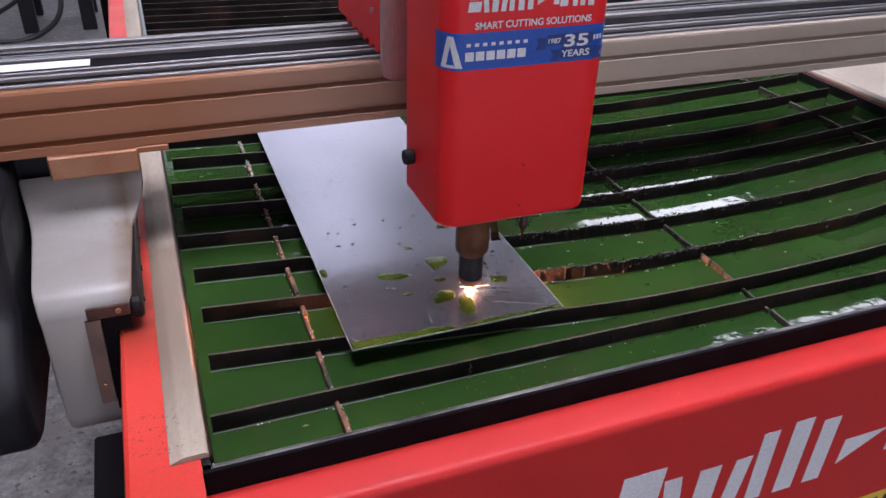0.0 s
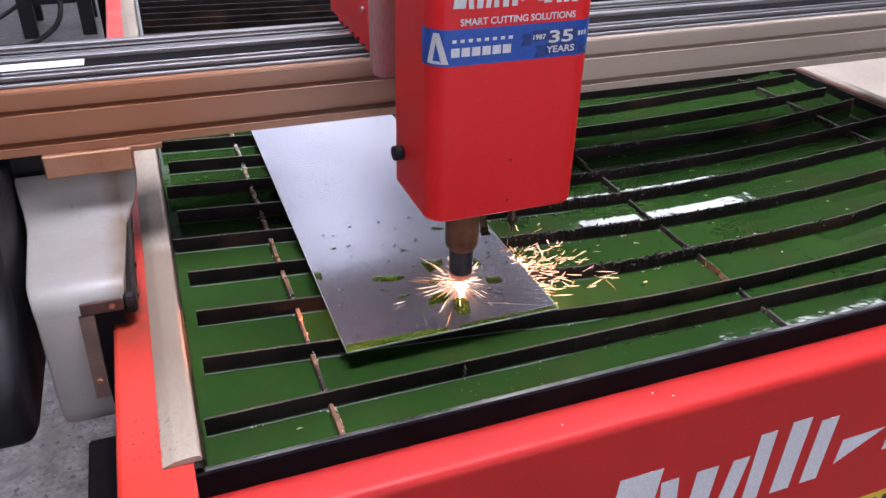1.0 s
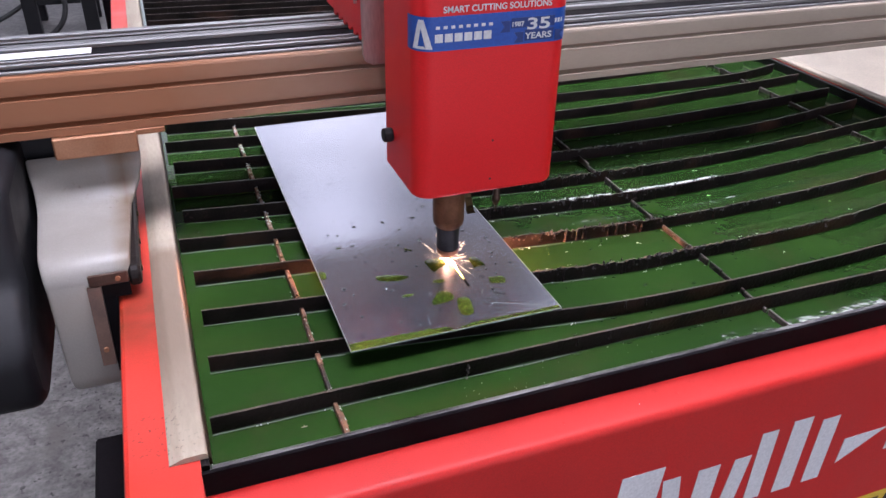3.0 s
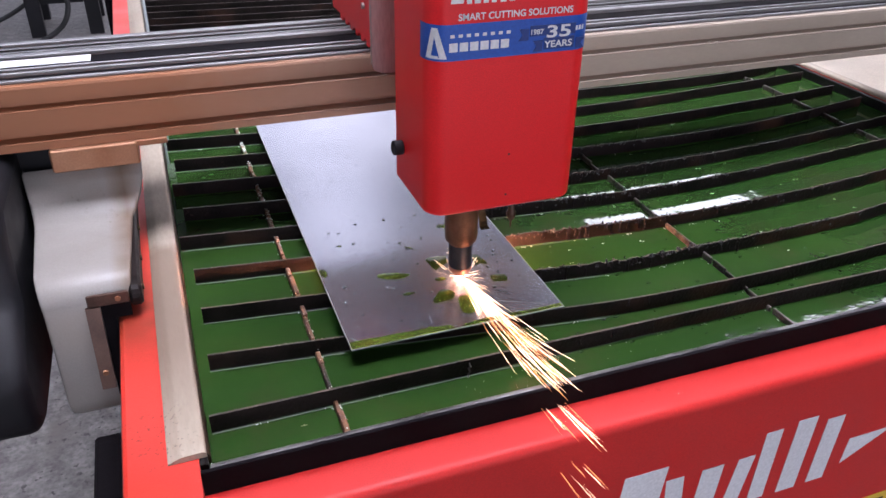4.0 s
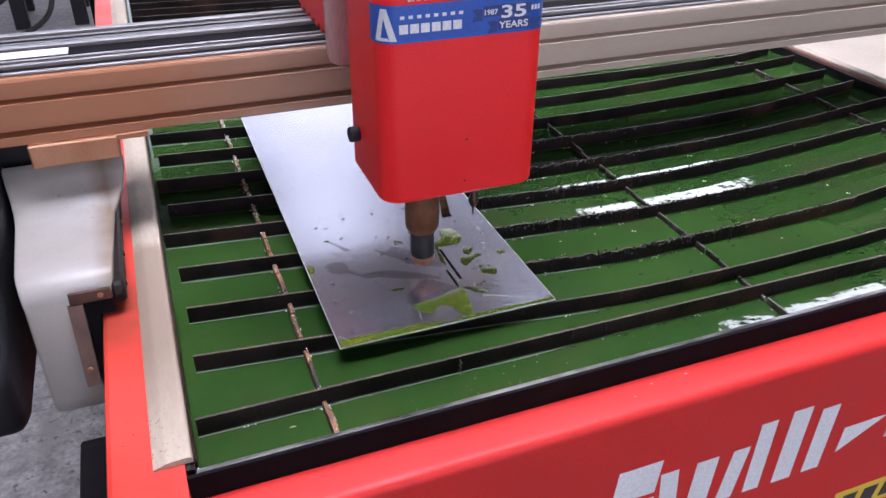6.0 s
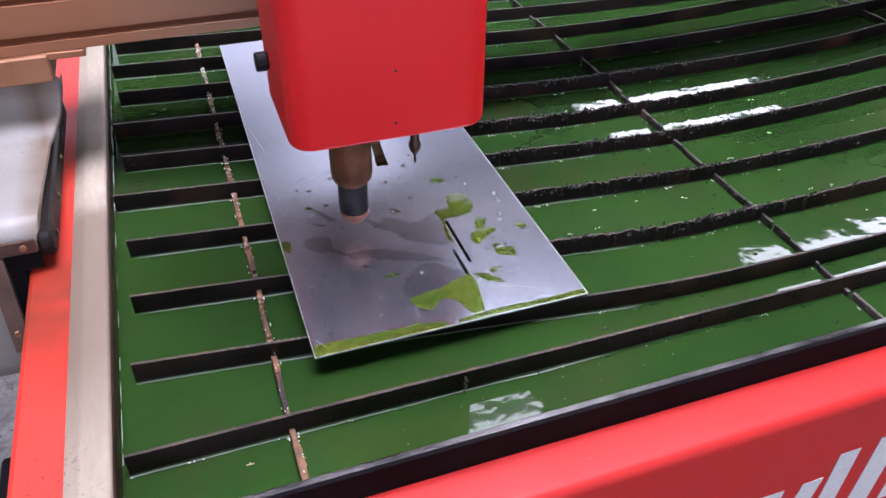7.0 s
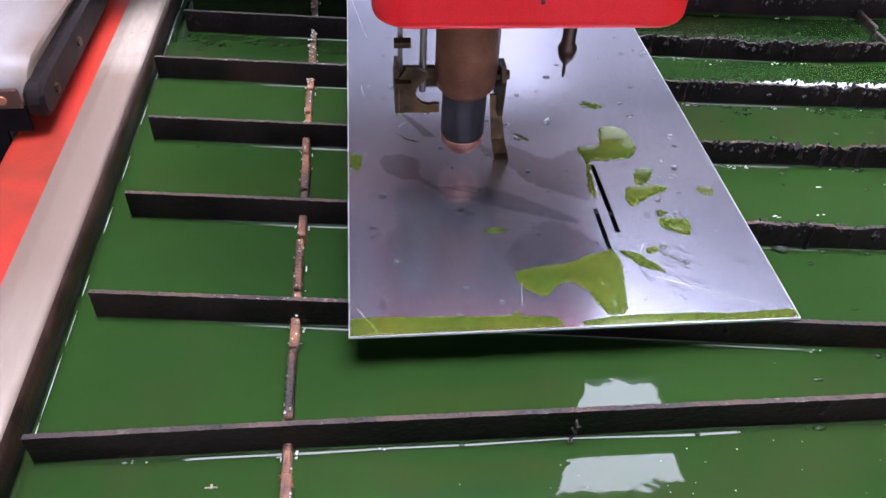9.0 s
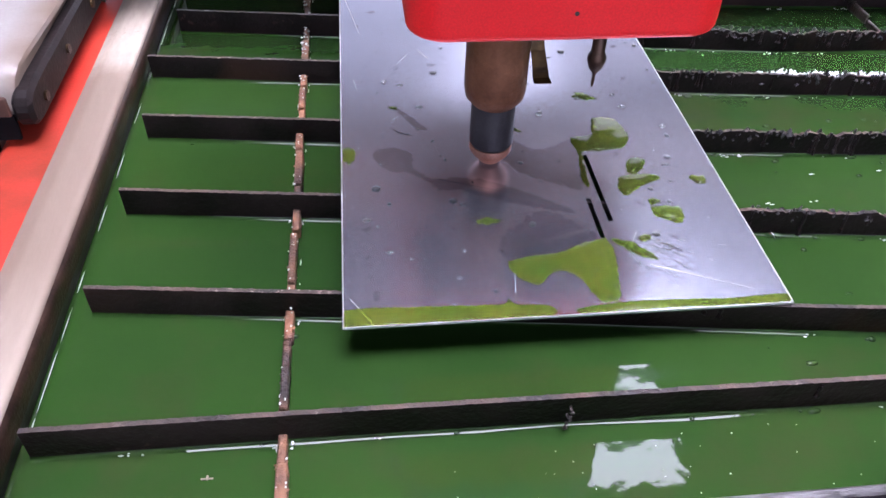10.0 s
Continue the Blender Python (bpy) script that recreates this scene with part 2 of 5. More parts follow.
def film_material():
    """A thin tinted liquid: part of the light goes through to the steel below."""
    m, n, l, b = nodes_of("green_coolant_film")
    co, a, ramp, clear, mix = n.new("ShaderNodeTexCoord"), n.new("ShaderNodeTexNoise"), n.new("ShaderNodeValToRGB"), n.new("ShaderNodeBsdfTransparent"), n.new("ShaderNodeMixShader")
    l.new(co.outputs["Object"], a.inputs["Vector"])
    a.inputs["Scale"].default_value, a.inputs["Detail"].default_value = 22, 4
    ramp.color_ramp.elements[0].position, ramp.color_ramp.elements[1].position = 0.35, 0.7
    ramp.color_ramp.elements[0].color, ramp.color_ramp.elements[1].color = (0.062, 0.108, 0.014, 1), (0.125, 0.142, 0.018, 1)
    l.new(a.outputs["Fac"], ramp.inputs[0])
    l.new(ramp.outputs[0], b.inputs["Base Color"])
    b.inputs["Roughness"].default_value, b.inputs["IOR"].default_value = 0.05, 1.33
    clear.inputs[0].default_value = (0.72, 0.85, 0.35, 1)
    mix.inputs[0].default_value = 0.64
    l.new(clear.outputs[0], mix.inputs[1])
    l.new(b.outputs[0], mix.inputs[2])
    l.new(mix.outputs[0], n["Material Output"].inputs[0])
    return m


PUDDLE = film_material()
CONCRETE = surface("concrete_floor", (0.10, 0.096, 0.09), (0.20, 0.19, 0.182), 0.75, 0, 22.0, 90, 0.8, 0.1, c3=(0.12, 0.11, 0.10), grainy=0.8, specks=((0.05, 0.048, 0.045), 60, 6, 0.4))
# sunlight on the floor, painted as a pale cream colour
SUNLIT_FLOOR = surface("painted_sunlit_floor", (0.60, 0.51, 0.40), (0.70, 0.61, 0.49), 0.6, 0, 3, 120, 0.1, 0.1, c3=(0.52, 0.43, 0.35))
WALL = surface("painted_blockwork", (0.42, 0.42, 0.41), (0.50, 0.50, 0.49), 0.8, 0, 1.5, 60, 0.1, 0.1)
ROOF = surface("dark_roof_sheeting", (0.15, 0.158, 0.175), (0.20, 0.208, 0.23), 0.6, 0, 1.0, 40, 0.05, 0.1)
RUBBER = surface("black_rubber", (0.012, 0.012, 0.013), (0.02, 0.02, 0.022), 0.55, 0, 30, 300, 0.1, 0.1)
DAYLIGHT = glow("daylit_roof_panel", (0.94, 0.97, 1.0), 14.0)
# added overhead light, strength set for the table's brightness
OVERHEAD = glow("added_overhead_glow", (0.94, 0.97, 1.0), 21.0)
# weaker glow, set for the soft bright spot reflected in the sheet
DULL_DAYLIGHT = glow("dim_roof_glow", (0.94, 0.97, 1.0), 3.2)
ARC = glow("plasma_arc", (1.0, 0.54, 0.30), 2300.0)
JET = glow("plasma_jet", (1.0, 0.42, 0.17), 22000.0)
SPARK = glow("hot_spark", (1.0, 0.40, 0.14), 2.6)
SPARK_CORE = glow("molten_spray", (1.0, 0.60, 0.36), 8.0)
SPARK_HOT = glow("white_hot_spark", (1.0, 0.66, 0.40), 9.0)


def water_material():
    m, n, l, b = nodes_of("green_coolant")
    co, a, f, ramp, mix = n.new("ShaderNodeTexCoord"), n.new("ShaderNodeTexNoise"), n.new("ShaderNodeTexNoise"), n.new("ShaderNodeValToRGB"), n.new("ShaderNodeBump")
    l.new(co.outputs["Object"], a.inputs["Vector"])
    l.new(co.outputs["Object"], f.inputs["Vector"])
    a.inputs["Scale"].default_value, a.inputs["Detail"].default_value = 6, 5
    f.inputs["Scale"].default_value, f.inputs["Detail"].default_value = 20, 3
    ramp.color_ramp.elements[0].position, ramp.color_ramp.elements[1].position = 0.3, 0.75
    ramp.color_ramp.elements[0].color, ramp.color_ramp.elements[1].color = (0.013, 0.038, 0.0080, 1), (0.024, 0.061, 0.0115, 1)
    l.new(a.outputs["Fac"], ramp.inputs[0])
    cloud, cr, tone = n.new("ShaderNodeTexNoise"), n.new("ShaderNodeMapRange"), n.new("ShaderNodeMix")
    l.new(co.outputs["Object"], cloud.inputs["Vector"])
    cloud.inputs["Scale"].default_value, cloud.inputs["Detail"].default_value, cloud.inputs["Roughness"].default_value = 7, 7, 0.62
    cr.inputs[1].default_value, cr.inputs[2].default_value, cr.inputs[4].default_value = 0.53, 0.72, 0.75
    l.new(cloud.outputs["Fac"], cr.inputs[0])
    tone.data_type = "RGBA"
    l.new(cr.outputs[0], tone.inputs[0])
    l.new(ramp.outputs[0], tone.inputs[6])
    tone.inputs[7].default_value = (0.038, 0.043, 0.016, 1)
    l.new(tone.outputs[2], b.inputs["Base Color"])
    b.inputs["Roughness"].default_value, b.inputs["IOR"].default_value = 0.03, 1.33
    mix.inputs["Strength"].default_value, mix.inputs["Distance"].default_value = 0.105, 0.004
    tiny, add = n.new("ShaderNodeTexNoise"), n.new("ShaderNodeMath")
    l.new(co.outputs["Object"], tiny.inputs["Vector"])
    tiny.inputs["Scale"].default_value, tiny.inputs["Detail"].default_value = 75, 4
    add.operation, add.inputs[1].default_value = "MULTIPLY_ADD", 0.10
    l.new(tiny.outputs["Fac"], add.inputs[0])
    l.new(f.outputs["Fac"], add.inputs[2])
    l.new(add.outputs[0], mix.inputs["Height"])
    l.new(mix.outputs[0], b.inputs["Normal"])
    return m


WATER = water_material()


# ---- builders ----
def part(name, bm, material, parent=None, label=""):
    bmesh.ops.recalc_face_normals(bm, faces=bm.faces)
    me = bpy.data.meshes.new(name)
    bm.to_mesh(me)
    bm.free()
    me.materials.append(material)
    ob = new(name, me)
    ob.parent = parent
    return tagged(ob, label=label)


def smooth(ob, angle=40):
    ob.data.shade_smooth()
    ob.data.set_sharp_from_angle(angle=radians(angle))
    return ob


def box(bm, x0, x1, y0, y1, z0, z1, bevel=0.0, segments=1):
    made = bmesh.ops.create_cube(bm, size=1.0, matrix=Matrix.Translation(((x0 + x1) / 2, (y0 + y1) / 2, (z0 + z1) / 2)) @ Matrix.Diagonal((x1 - x0, y1 - y0, z1 - z0, 1)))
    if bevel:
        edges = {e for v in made["verts"] for e in v.link_edges}
        bmesh.ops.bevel(bm, geom=list(edges), offset=bevel, segments=segments, affect="EDGES", profile=0.5)
    return bm


def box_part(name, material, parent, x0, x1, y0, y1, z0, z1, bevel=0.0, label=""):
    return part(name, box(bmesh.new(), x0, x1, y0, y1, z0, z1, bevel), material, parent, label)


def prism(bm, outline, axis, a, b):
    """The outline, in the two other axes in order, drawn out along the axis from a to b."""
    def place(u, v, w):
        return {"x": (w, u, v), "y": (u, w, v), "z": (u, v, w)}[axis]
    low, high = [bm.verts.new(place(u, v, a)) for u, v in outline], [bm.verts.new(place(u, v, b)) for u, v in outline]
    bm.faces.new(low)
    bm.faces.new(high[::-1])
    for i in range(len(outline)):
        j = (i + 1) % len(outline)
        bm.faces.new((low[i], high[i], high[j], low[j]))
    return bm


def turned(bm, profile, segments=28, at=(0, 0, 0)):
    """A solid of revolution about z from (radius, z) pairs."""
    rings = []
    for r, z in profile:
        rings.append([bm.verts.new((at[0] + r * math.cos(2 * math.pi * k / segments), at[1] + r * math.sin(2 * math.pi * k / segments), at[2] + z)) for k in range(segments)])
    for a, b in zip(rings, rings[1:]):
        for k in range(segments):
            j = (k + 1) % segments
            bm.faces.new((a[k], a[j], b[j], b[k]))
    bm.faces.new(rings[0][::-1])
    bm.faces.new(rings[-1])
    return bm


def rod(bm, p, q, radius, segments=12):
    p, q = Vector(p), Vector(q)
    m = Matrix.Translation((p + q) / 2) @ (q - p).to_track_quat("Z", "Y").to_matrix().to_4x4()
    bmesh.ops.create_cone(bm, cap_ends=True, segments=segments, radius1=radius, radius2=radius, depth=(q - p).length, matrix=m)
    return bm


def thing(name, label, category, group="", at=(0, 0, 0)):
    ob = new(name)
    ob.location = at
    ob.empty_display_size = 0.05
    return tagged(ob, label, category, group)


def structure(ob, label=""):
    return tagged(ob, label=label, kind="structure")


# ---- the hall ----
structure(part("floor", box(bmesh.new(), -9, 12, -7, 16, -0.2, 0.0), CONCRETE), "grey worn concrete workshop floor")
# the long gap in this unseen wall is added for the side lamp
west = bmesh.new()
box(west, -9.25, -9, -7, -3.6, 0, 5.0)
box(west, -9.25, -9, 3.6, 9.5, 0, 5.0)
box(west, -9.25, -9, -3.6, 3.6, 0, 0.5)
box(west, -9.25, -9, -3.6, 3.6, 3.2, 5.0)
structure(part("wall_west", west, WALL), "pale painted blockwork wall, opening added for the side fill lamp")
structure(box_part("wall_east", WALL, None, 12, 12.25, -7, 9.5, 0, 5.0), "pale painted blockwork wall")
# the opening is made up to suit the front fill lamp
south = bmesh.new()
box(south, -9.25, -3.0, -7.25, -7, 0, 5.0)
box(south, 5.0, 12.25, -7.25, -7, 0, 5.0)
box(south, -3.0, 5.0, -7.25, -7, 4.2, 5.0)
structure(part("wall_south", south, WALL), "pale wall with an opening added for the front fill lamp")
# thin slab that carries the painted sunlight right of the table
structure(box_part("sunlit_floor_patch", SUNLIT_FLOOR, None, 2.3, 6.5, 1.0, 4.4, 0.0, 0.006), "patch of floor with its sunlight painted pale cream")
north = bmesh.new()
box(north, -9.25, -4.2, 9.5, 9.75, 0, 5.0)
box(north, 7.2, 12.25, 9.5, 9.75, 0, 5.0)
box(north, -4.2, 7.2, 9.5, 9.75, 4.85, 5.0)
structure(part("wall_north", north, WALL), "pale wall with a wide open roller door")


def roof():
    """Roof sheeting with openings for the daylight panels."""
    # placed from reflections, except the overhead one, added for brightness
    panels = [(1.17, 2.0, 2.25, 3.4), (4.6, 7.5, 3.4, 4.1), (4.5, 7.0, 6.4, 7.5), (-1.0, 2.2, -0.7, 1.2), (1.05, 2.2, 6.9, 8.6)]
    xs = sorted({-9.25, 12.25, *(v for p in panels for v in p[:2])})
    ys = sorted({-7.25, 9.75, *(v for p in panels for v in p[2:])})
    bm = bmesh.new()
    for x0, x1 in zip(xs, xs[1:]):
        for y0, y1 in zip(ys, ys[1:]):
            u, v = (x0 + x1) / 2, (y0 + y1) / 2
            if not any(a < u < b and c < v < d for a, b, c, d in panels):
                box(bm, x0, x1, y0, y1, 5.0, 5.12)
    structure(part("ceiling", bm, ROOF), "dark corrugated roof sheeting")
    # unseen bars, added to break up the panels' reflections in the water
    for y in (2.52, 3.02, 5.4):
        structure(box_part("added_bar", ROOF, None, -9.0, 12.0, y - 0.025, y + 0.025, 4.80, 4.95), "unseen dark bar added under the roof")
    for a, b, c, d in panels:
        structure(box_part("roof_glow_panel", DULL_DAYLIGHT if a == 1.05 else OVERHEAD if a == -1.0 else DAYLIGHT, None, a, b, c, d, 5.02, 5.06), "unseen translucent daylit roof panel")


roof()

# ---- the cutting table ----
L_IN, R_IN, F_IN, B_IN = -0.157, 1.165, -0.117, 2.45
WATER_Z, SLAT_Z = 0.877, 0.898
table = thing("cutting_table", "red powder-coated plasma cutting table with a green water bed", "cutting table")


def build_table():
    bm = prism(bmesh.new(), [(-0.121, 0.870), (-0.155, 0.870), (-0.1585, 0.8695), (-0.1615, 0.868), (-0.1637, 0.8655), (-0.1648, 0.862), (-0.165, 0.858), (-0.165, 0.30), (-0.121, 0.30)], "x", -0.229, 1.206)
    smooth(part("front_panel", bm, RED_FRONT, table), 50)
    part("left_rail", prism(bmesh.new(), [(-0.229, 0.36), (-0.229, 0.893), (-0.2275, 0.8965), (-0.224, 0.898), (-0.165, 0.898), (-0.165, 0.36)], "y", -0.1645, 2.5), RED_RAIL, table)
    part("right_rail", prism(bmesh.new(), [(1.206, 0.36), (1.206, 0.896), (1.204, 0.898), (1.172, 0.898), (1.172, 0.36)], "y", -0.12, 2.5), RED_RAIL, table)
    box_part("back_panel", RED_RAIL, table, -0.165, 1.172, 2.456, 2.5, 0.36, 0.898)
    # folded strips over the side rails
    for name, sx, x in (("side_strip", 1, -0.191), ("side_strip", -1, 1.206)):
        pts = [(0, 0.8982), (0.0005, 0.8992), (0.0015, 0.8997), (0.0085, 0.9025), (0.0097, 0.9030), (0.0113, 0.9036), (0.0130, 0.9039), (0.0145, 0.9040), (0.0280, 0.9048), (0.0300, 0.9046), (0.0318, 0.9040), (0.0330, 0.9028), (0.0335, 0.901), (0.0335, 0.8982)]
        outline = [(x + sx * u, v) for u, v in pts]
        smooth(part(name, prism(bmesh.new(), outline, "y", -0.103, 2.44), STRIP, table, "dull folded steel strip"), 30)
    hem = [(-0.1573, 0.8900), (-0.1573, 0.9020), (-0.1564, 0.9012), (-0.1553, 0.8992), (-0.1547, 0.8965), (-0.1545, 0.8900)]
    smooth(part("strip_hem", prism(bmesh.new(), hem, "y", -0.103, 2.44), DARK_BRONZE, table, "rust-brown rolled hem of the strip"), 50)
    # dark tank walls
    part("tank_wall", prism(bmesh.new(), [(-0.1575, 0.80), (-0.1575, 0.8955), (-0.1605, 0.897), (-0.1645, 0.8965), (-0.1645, 0.80)], "y", -0.11, 2.45), TANK, table, "dark oily tank wall")
    part("tank_wall", prism(bmesh.new(), [(1.165, 0.80), (1.165, 0.8955), (1.1705, 0.897), (1.1705, 0.80)], "y", -0.11, 2.45), TANK, table)
    part("tank_wall", prism(bmesh.new(), [(-0.1165, 0.80), (-0.1165, 0.897), (-0.1205, 0.897), (-0.1205, 0.80)], "x", -0.168, 1.171), BLACK, table)
    box_part("tank_wall", BLACK, table, -0.164, 1.17, 2.45, 2.455, 0.80, 0.897)
    lip = prism(bmesh.new(), [(-0.1162, 0.888), (-0.1162, 0.8966), (-0.1150, 0.8972), (-0.1120, 0.8970), (-0.1108, 0.8962), (-0.1106, 0.888)], "x", -0.156, 1.164)
    part("front_lip", lip, LIP, table, "worn grey steel lip")
    box_part("tank_floor", BLACK, table, -0.164, 1.17, -0.116, 2.45, 0.78, 0.80)
    for x0, y0 in ((-0.272, -0.03), (-0.272, 2.2), (1.2065, 0.0), (1.2065, 2.2)):
        box_part("leg", BLACK, table, x0, x0 + 0.0425 if x0 < 0 else x0 + 0.0325, y0, y0 + 0.1, 0.0, 0.80, 0.003)


build_table()
water = structure(part("water", box(bmesh.new(), L_IN + 0.0005, R_IN - 0.0005, F_IN + 0.001, 2.449, 0.802, WATER_Z), WATER), "still green coolant water filling the tank")

SLATS = [
    [(-0.151, -0.050), (0.0, -0.0505), (0.30, -0.053), (0.58, -0.055), (0.69, -0.056), (1.145, -0.056)],
    [(-0.143, 0.044), (0.10, 0.018), (0.33, -0.008), (0.49, -0.012), (0.62, -0.010), (0.742, -0.004), (1.145, 0.03)],
    [(-0.141, 0.132), (0.12, 0.103), (0.38, 0.072), (0.48, 0.071), (0.60, 0.071), (0.753, 0.077), (0.84, 0.088), (1.145, 0.125)],
    [(-0.142, 0.219), (0.15, 0.187), (0.435, 0.160), (0.573, 0.156), (0.726, 0.160), (0.937, 0.179), (1.145, 0.205)],
    [(-0.153, 0.306), (0.17, 0.270), (0.486, 0.241), (0.691, 0.244), (1.04, 0.277), (1.145, 0.290)],
    [(-0.142, 0.387), (0.14, 0.353), (0.42, 0.321), (0.752, 0.320), (1.145, 0.364)],
    [(-0.151, 0.470), (0.16, 0.438), (0.471, 0.408), (0.819, 0.405), (1.146, 0.454)],
    [(-0.143, 0.559), (0.19, 0.522), (0.52, 0.489), (0.896, 0.501), (1.144, 0.525)],
    [(-0.150, 0.645), (0.21, 0.610), (0.569, 0.576), (0.973, 0.599), (1.147, 0.616)],
    [(-0.145, 0.730), (0.23, 0.694), (0.618, 0.659), (1.022, 0.660), (1.145, 0.690)],
]
for k in range(10, 27):
    dy = 0.730 + 0.0655 * (k - 9)
    SLATS.append([(-0.147, dy), (0.3, dy - 0.03), (0.7, dy - 0.04), (1.145, dy - 0.01)])


def spline(points, x):
    """Catmull-Rom height over x through the points."""
    k = max(i for i in range(len(points) - 1) if points[i][0] <= x or i == 0)
    p1, p2 = points[k], points[k + 1]
    p0, p3 = points[max(k - 1, 0)], points[min(k + 2, len(points) - 1)]
    t = (x - p1[0]) / (p2[0] - p1[0])
    m1 = (p2[1] - p0[1]) / max(p2[0] - p0[0], 1e-6) * (p2[0] - p1[0])
    m2 = (p3[1] - p1[1]) / max(p3[0] - p1[0], 1e-6) * (p2[0] - p1[0])
    return (2 * t**3 - 3 * t**2 + 1) * p1[1] + (t**3 - 2 * t**2 + t) * m1 + (-2 * t**3 + 3 * t**2) * p2[1] + (t**3 - t**2) * m2


def lump(bm, x, y, z, rx, ry, rz, rnd):
    """A rough eight-sided bead."""
    ring = [bm.verts.new((x + rx * math.cos(k * math.pi / 2.5) * rnd.uniform(0.7, 1.2), y + ry * math.sin(k * math.pi / 2.5) * rnd.uniform(0.7, 1.2), z + rz * rnd.uniform(-0.3, 0.3))) for k in range(5)]
    top, low = bm.verts.new((x, y, z + rz)), bm.verts.new((x, y, z - rz))
    for k in range(5):
        bm.faces.new((ring[k], ring[(k + 1) % 5], top))
        bm.faces.new((ring[(k + 1) % 5], ring[k], low))


def drip_mesh():
    """A bead of slag that runs down a slat, one unit long."""
    bm = turned(bmesh.new(), [(0.0004, -1.0), (0.0016, -0.93), (0.0017, -0.8), (0.0008, -0.5), (0.0012, -0.2), (0.0009, 0.0)], 7)
    me = bpy.data.meshes.new("slag_drip")
    bm.to_mesh(me)
    bm.free()
    me.materials.append(SLAT)
    return me


DRIP = drip_mesh()


def build_slat(points, index):
    rnd = random.Random(100 + index)
    bm, rows, drips = bmesh.new(), [], []
    x0, x1 = points[0][0], points[-1][0]
    count = 640 if index < 8 else 40
    for i in range(count + 1):
        x = x0 + (x1 - x0) * i / count
        y = spline(points, x)
        burn = 0.0
        if 2 <= index <= 6:
            burn = max(math.exp(-(((x - 0.40) / 0.2) ** 2)), 0.3) * (x > 0.2) * (0.006 if index < 6 else 0.004)
        bite = 0.3 * rnd.random() ** 2 + 0.5 * max(0.0, 1.6 * noise.noise((x * 75, index * 5.1, 0.4)) + 0.25) + 0.25 * max(0.0, 1.5 * noise.noise((x * 260, index * 3.7, 2.2)))
        top = SLAT_Z - 0.0005 * rnd.random() - burn * bite
        lean = 0.0012 * math.sin(x * 9 + index)
        rows.append([bm.verts.new(p) for p in ((x, y - 0.0016 + lean, 0.815), (x, y - 0.0015, top), (x, y + 0.0015, top - 0.0004 * rnd.random()), (x, y + 0.0016 + lean, 0.815))])
    for a, b in zip(rows, rows[1:]):
        for k in range(4):
            f = bm.faces.new((a[k], b[k], b[(k + 1) % 4], a[(k + 1) % 4]))
            f.material_index = int(k == 1)
    bm.faces.new(rows[0])
    bm.faces.new(rows[-1][::-1])
    if 0 <= index <= 7:
        # drips of slag hanging on the front face
        for _ in range(26 if 2 <= index <= 5 else 7):
            x = rnd.gauss(0.42, 0.12) if 2 <= index <= 5 else rnd.uniform(0.1, 1.1)
            if not x0 < x < x1:
                continue
            y, h = spline(points, x), rnd.uniform(0.004, 0.02)
            drips.append((x, y - 0.0015, SLAT_Z - rnd.uniform(0.001, 0.004), h, rnd.uniform(0.7, 1.5)))
    ob = part("support_slat", bm, SLAT)
    ob.data.materials.append(SLAT_EDGE)
    if 2 <= index <= 6:
        crust = bmesh.new()
        for _ in range(300):
            x = rnd.gauss(0.44, 0.2)
            if not 0.26 < x < 1.1:
                continue
            y, z = spline(points, x) + rnd.choice((-1, -1, 1)) * rnd.uniform(0.0005, 0.0022), SLAT_Z - abs(rnd.gauss(0, 0.004))
            r = rnd.uniform(0.0006, 0.0018)
            lump(crust, x, y, z, r * rnd.uniform(0.7, 1.8), r, r * rnd.uniform(0.7, 2.4), rnd)
        tagged(part("slag_crust", crust, SLAG, ob, "glassy black slag crust"), kind="stuff")
    for x, y, z, h, w in drips:
        d = new("slag_drip", DRIP)
        d.parent = ob
        d.matrix_basis = Matrix.Translation((x, y, z)) @ Matrix.Diagonal((w, w, h, 1))
    tagged(ob, "thin black burnt steel slat standing in the green water", "slat", "slats of the cutting bed")
    return ob


for index, points in enumerate(SLATS):
    build_slat(points, index)


def build_cross_bar(x, material, label, seed, near, wide=1.0):
    """A toothed flat bar lying along the tank in broken lengths between the slats."""
    rnd = random.Random(seed)
    bar = part("cross_bar", box(bmesh.new(), x - 0.002, x + 0.002, -0.11, 2.44, 0.81, 0.85), material)
    y = -0.105
    while y < 0.85:
        bm = bmesh.new()
        length = rnd.uniform(0.018, 0.046)
        dx, dz = rnd.uniform(-0.0008, 0.0008), rnd.uniform(-0.0025, 0.0008)
        w = rnd.uniform(0.0020, 0.0028) * wide
        box(bm, x + dx - w, x + dx + w, y, y + length, 0.83, 0.8855 + dz, 0.0008)
        for _ in range(30 if near else 5):
            lump(bm, x + dx + rnd.choice((-1, 1)) * rnd.uniform(0, w * 1.1), y + rnd.uniform(0, length), 0.8853 + dz - rnd.uniform(0, 0.004), rnd.uniform(0.0005, 0.0014), rnd.uniform(0.0005, 0.002), rnd.uniform(0.0004, 0.0011), rnd)
        part("bar_length", bm, material, bar)
        y += length + rnd.uniform(0.0008, 0.003)
    return tagged(bar, label, "cross bar", "cross bars of the cutting bed")


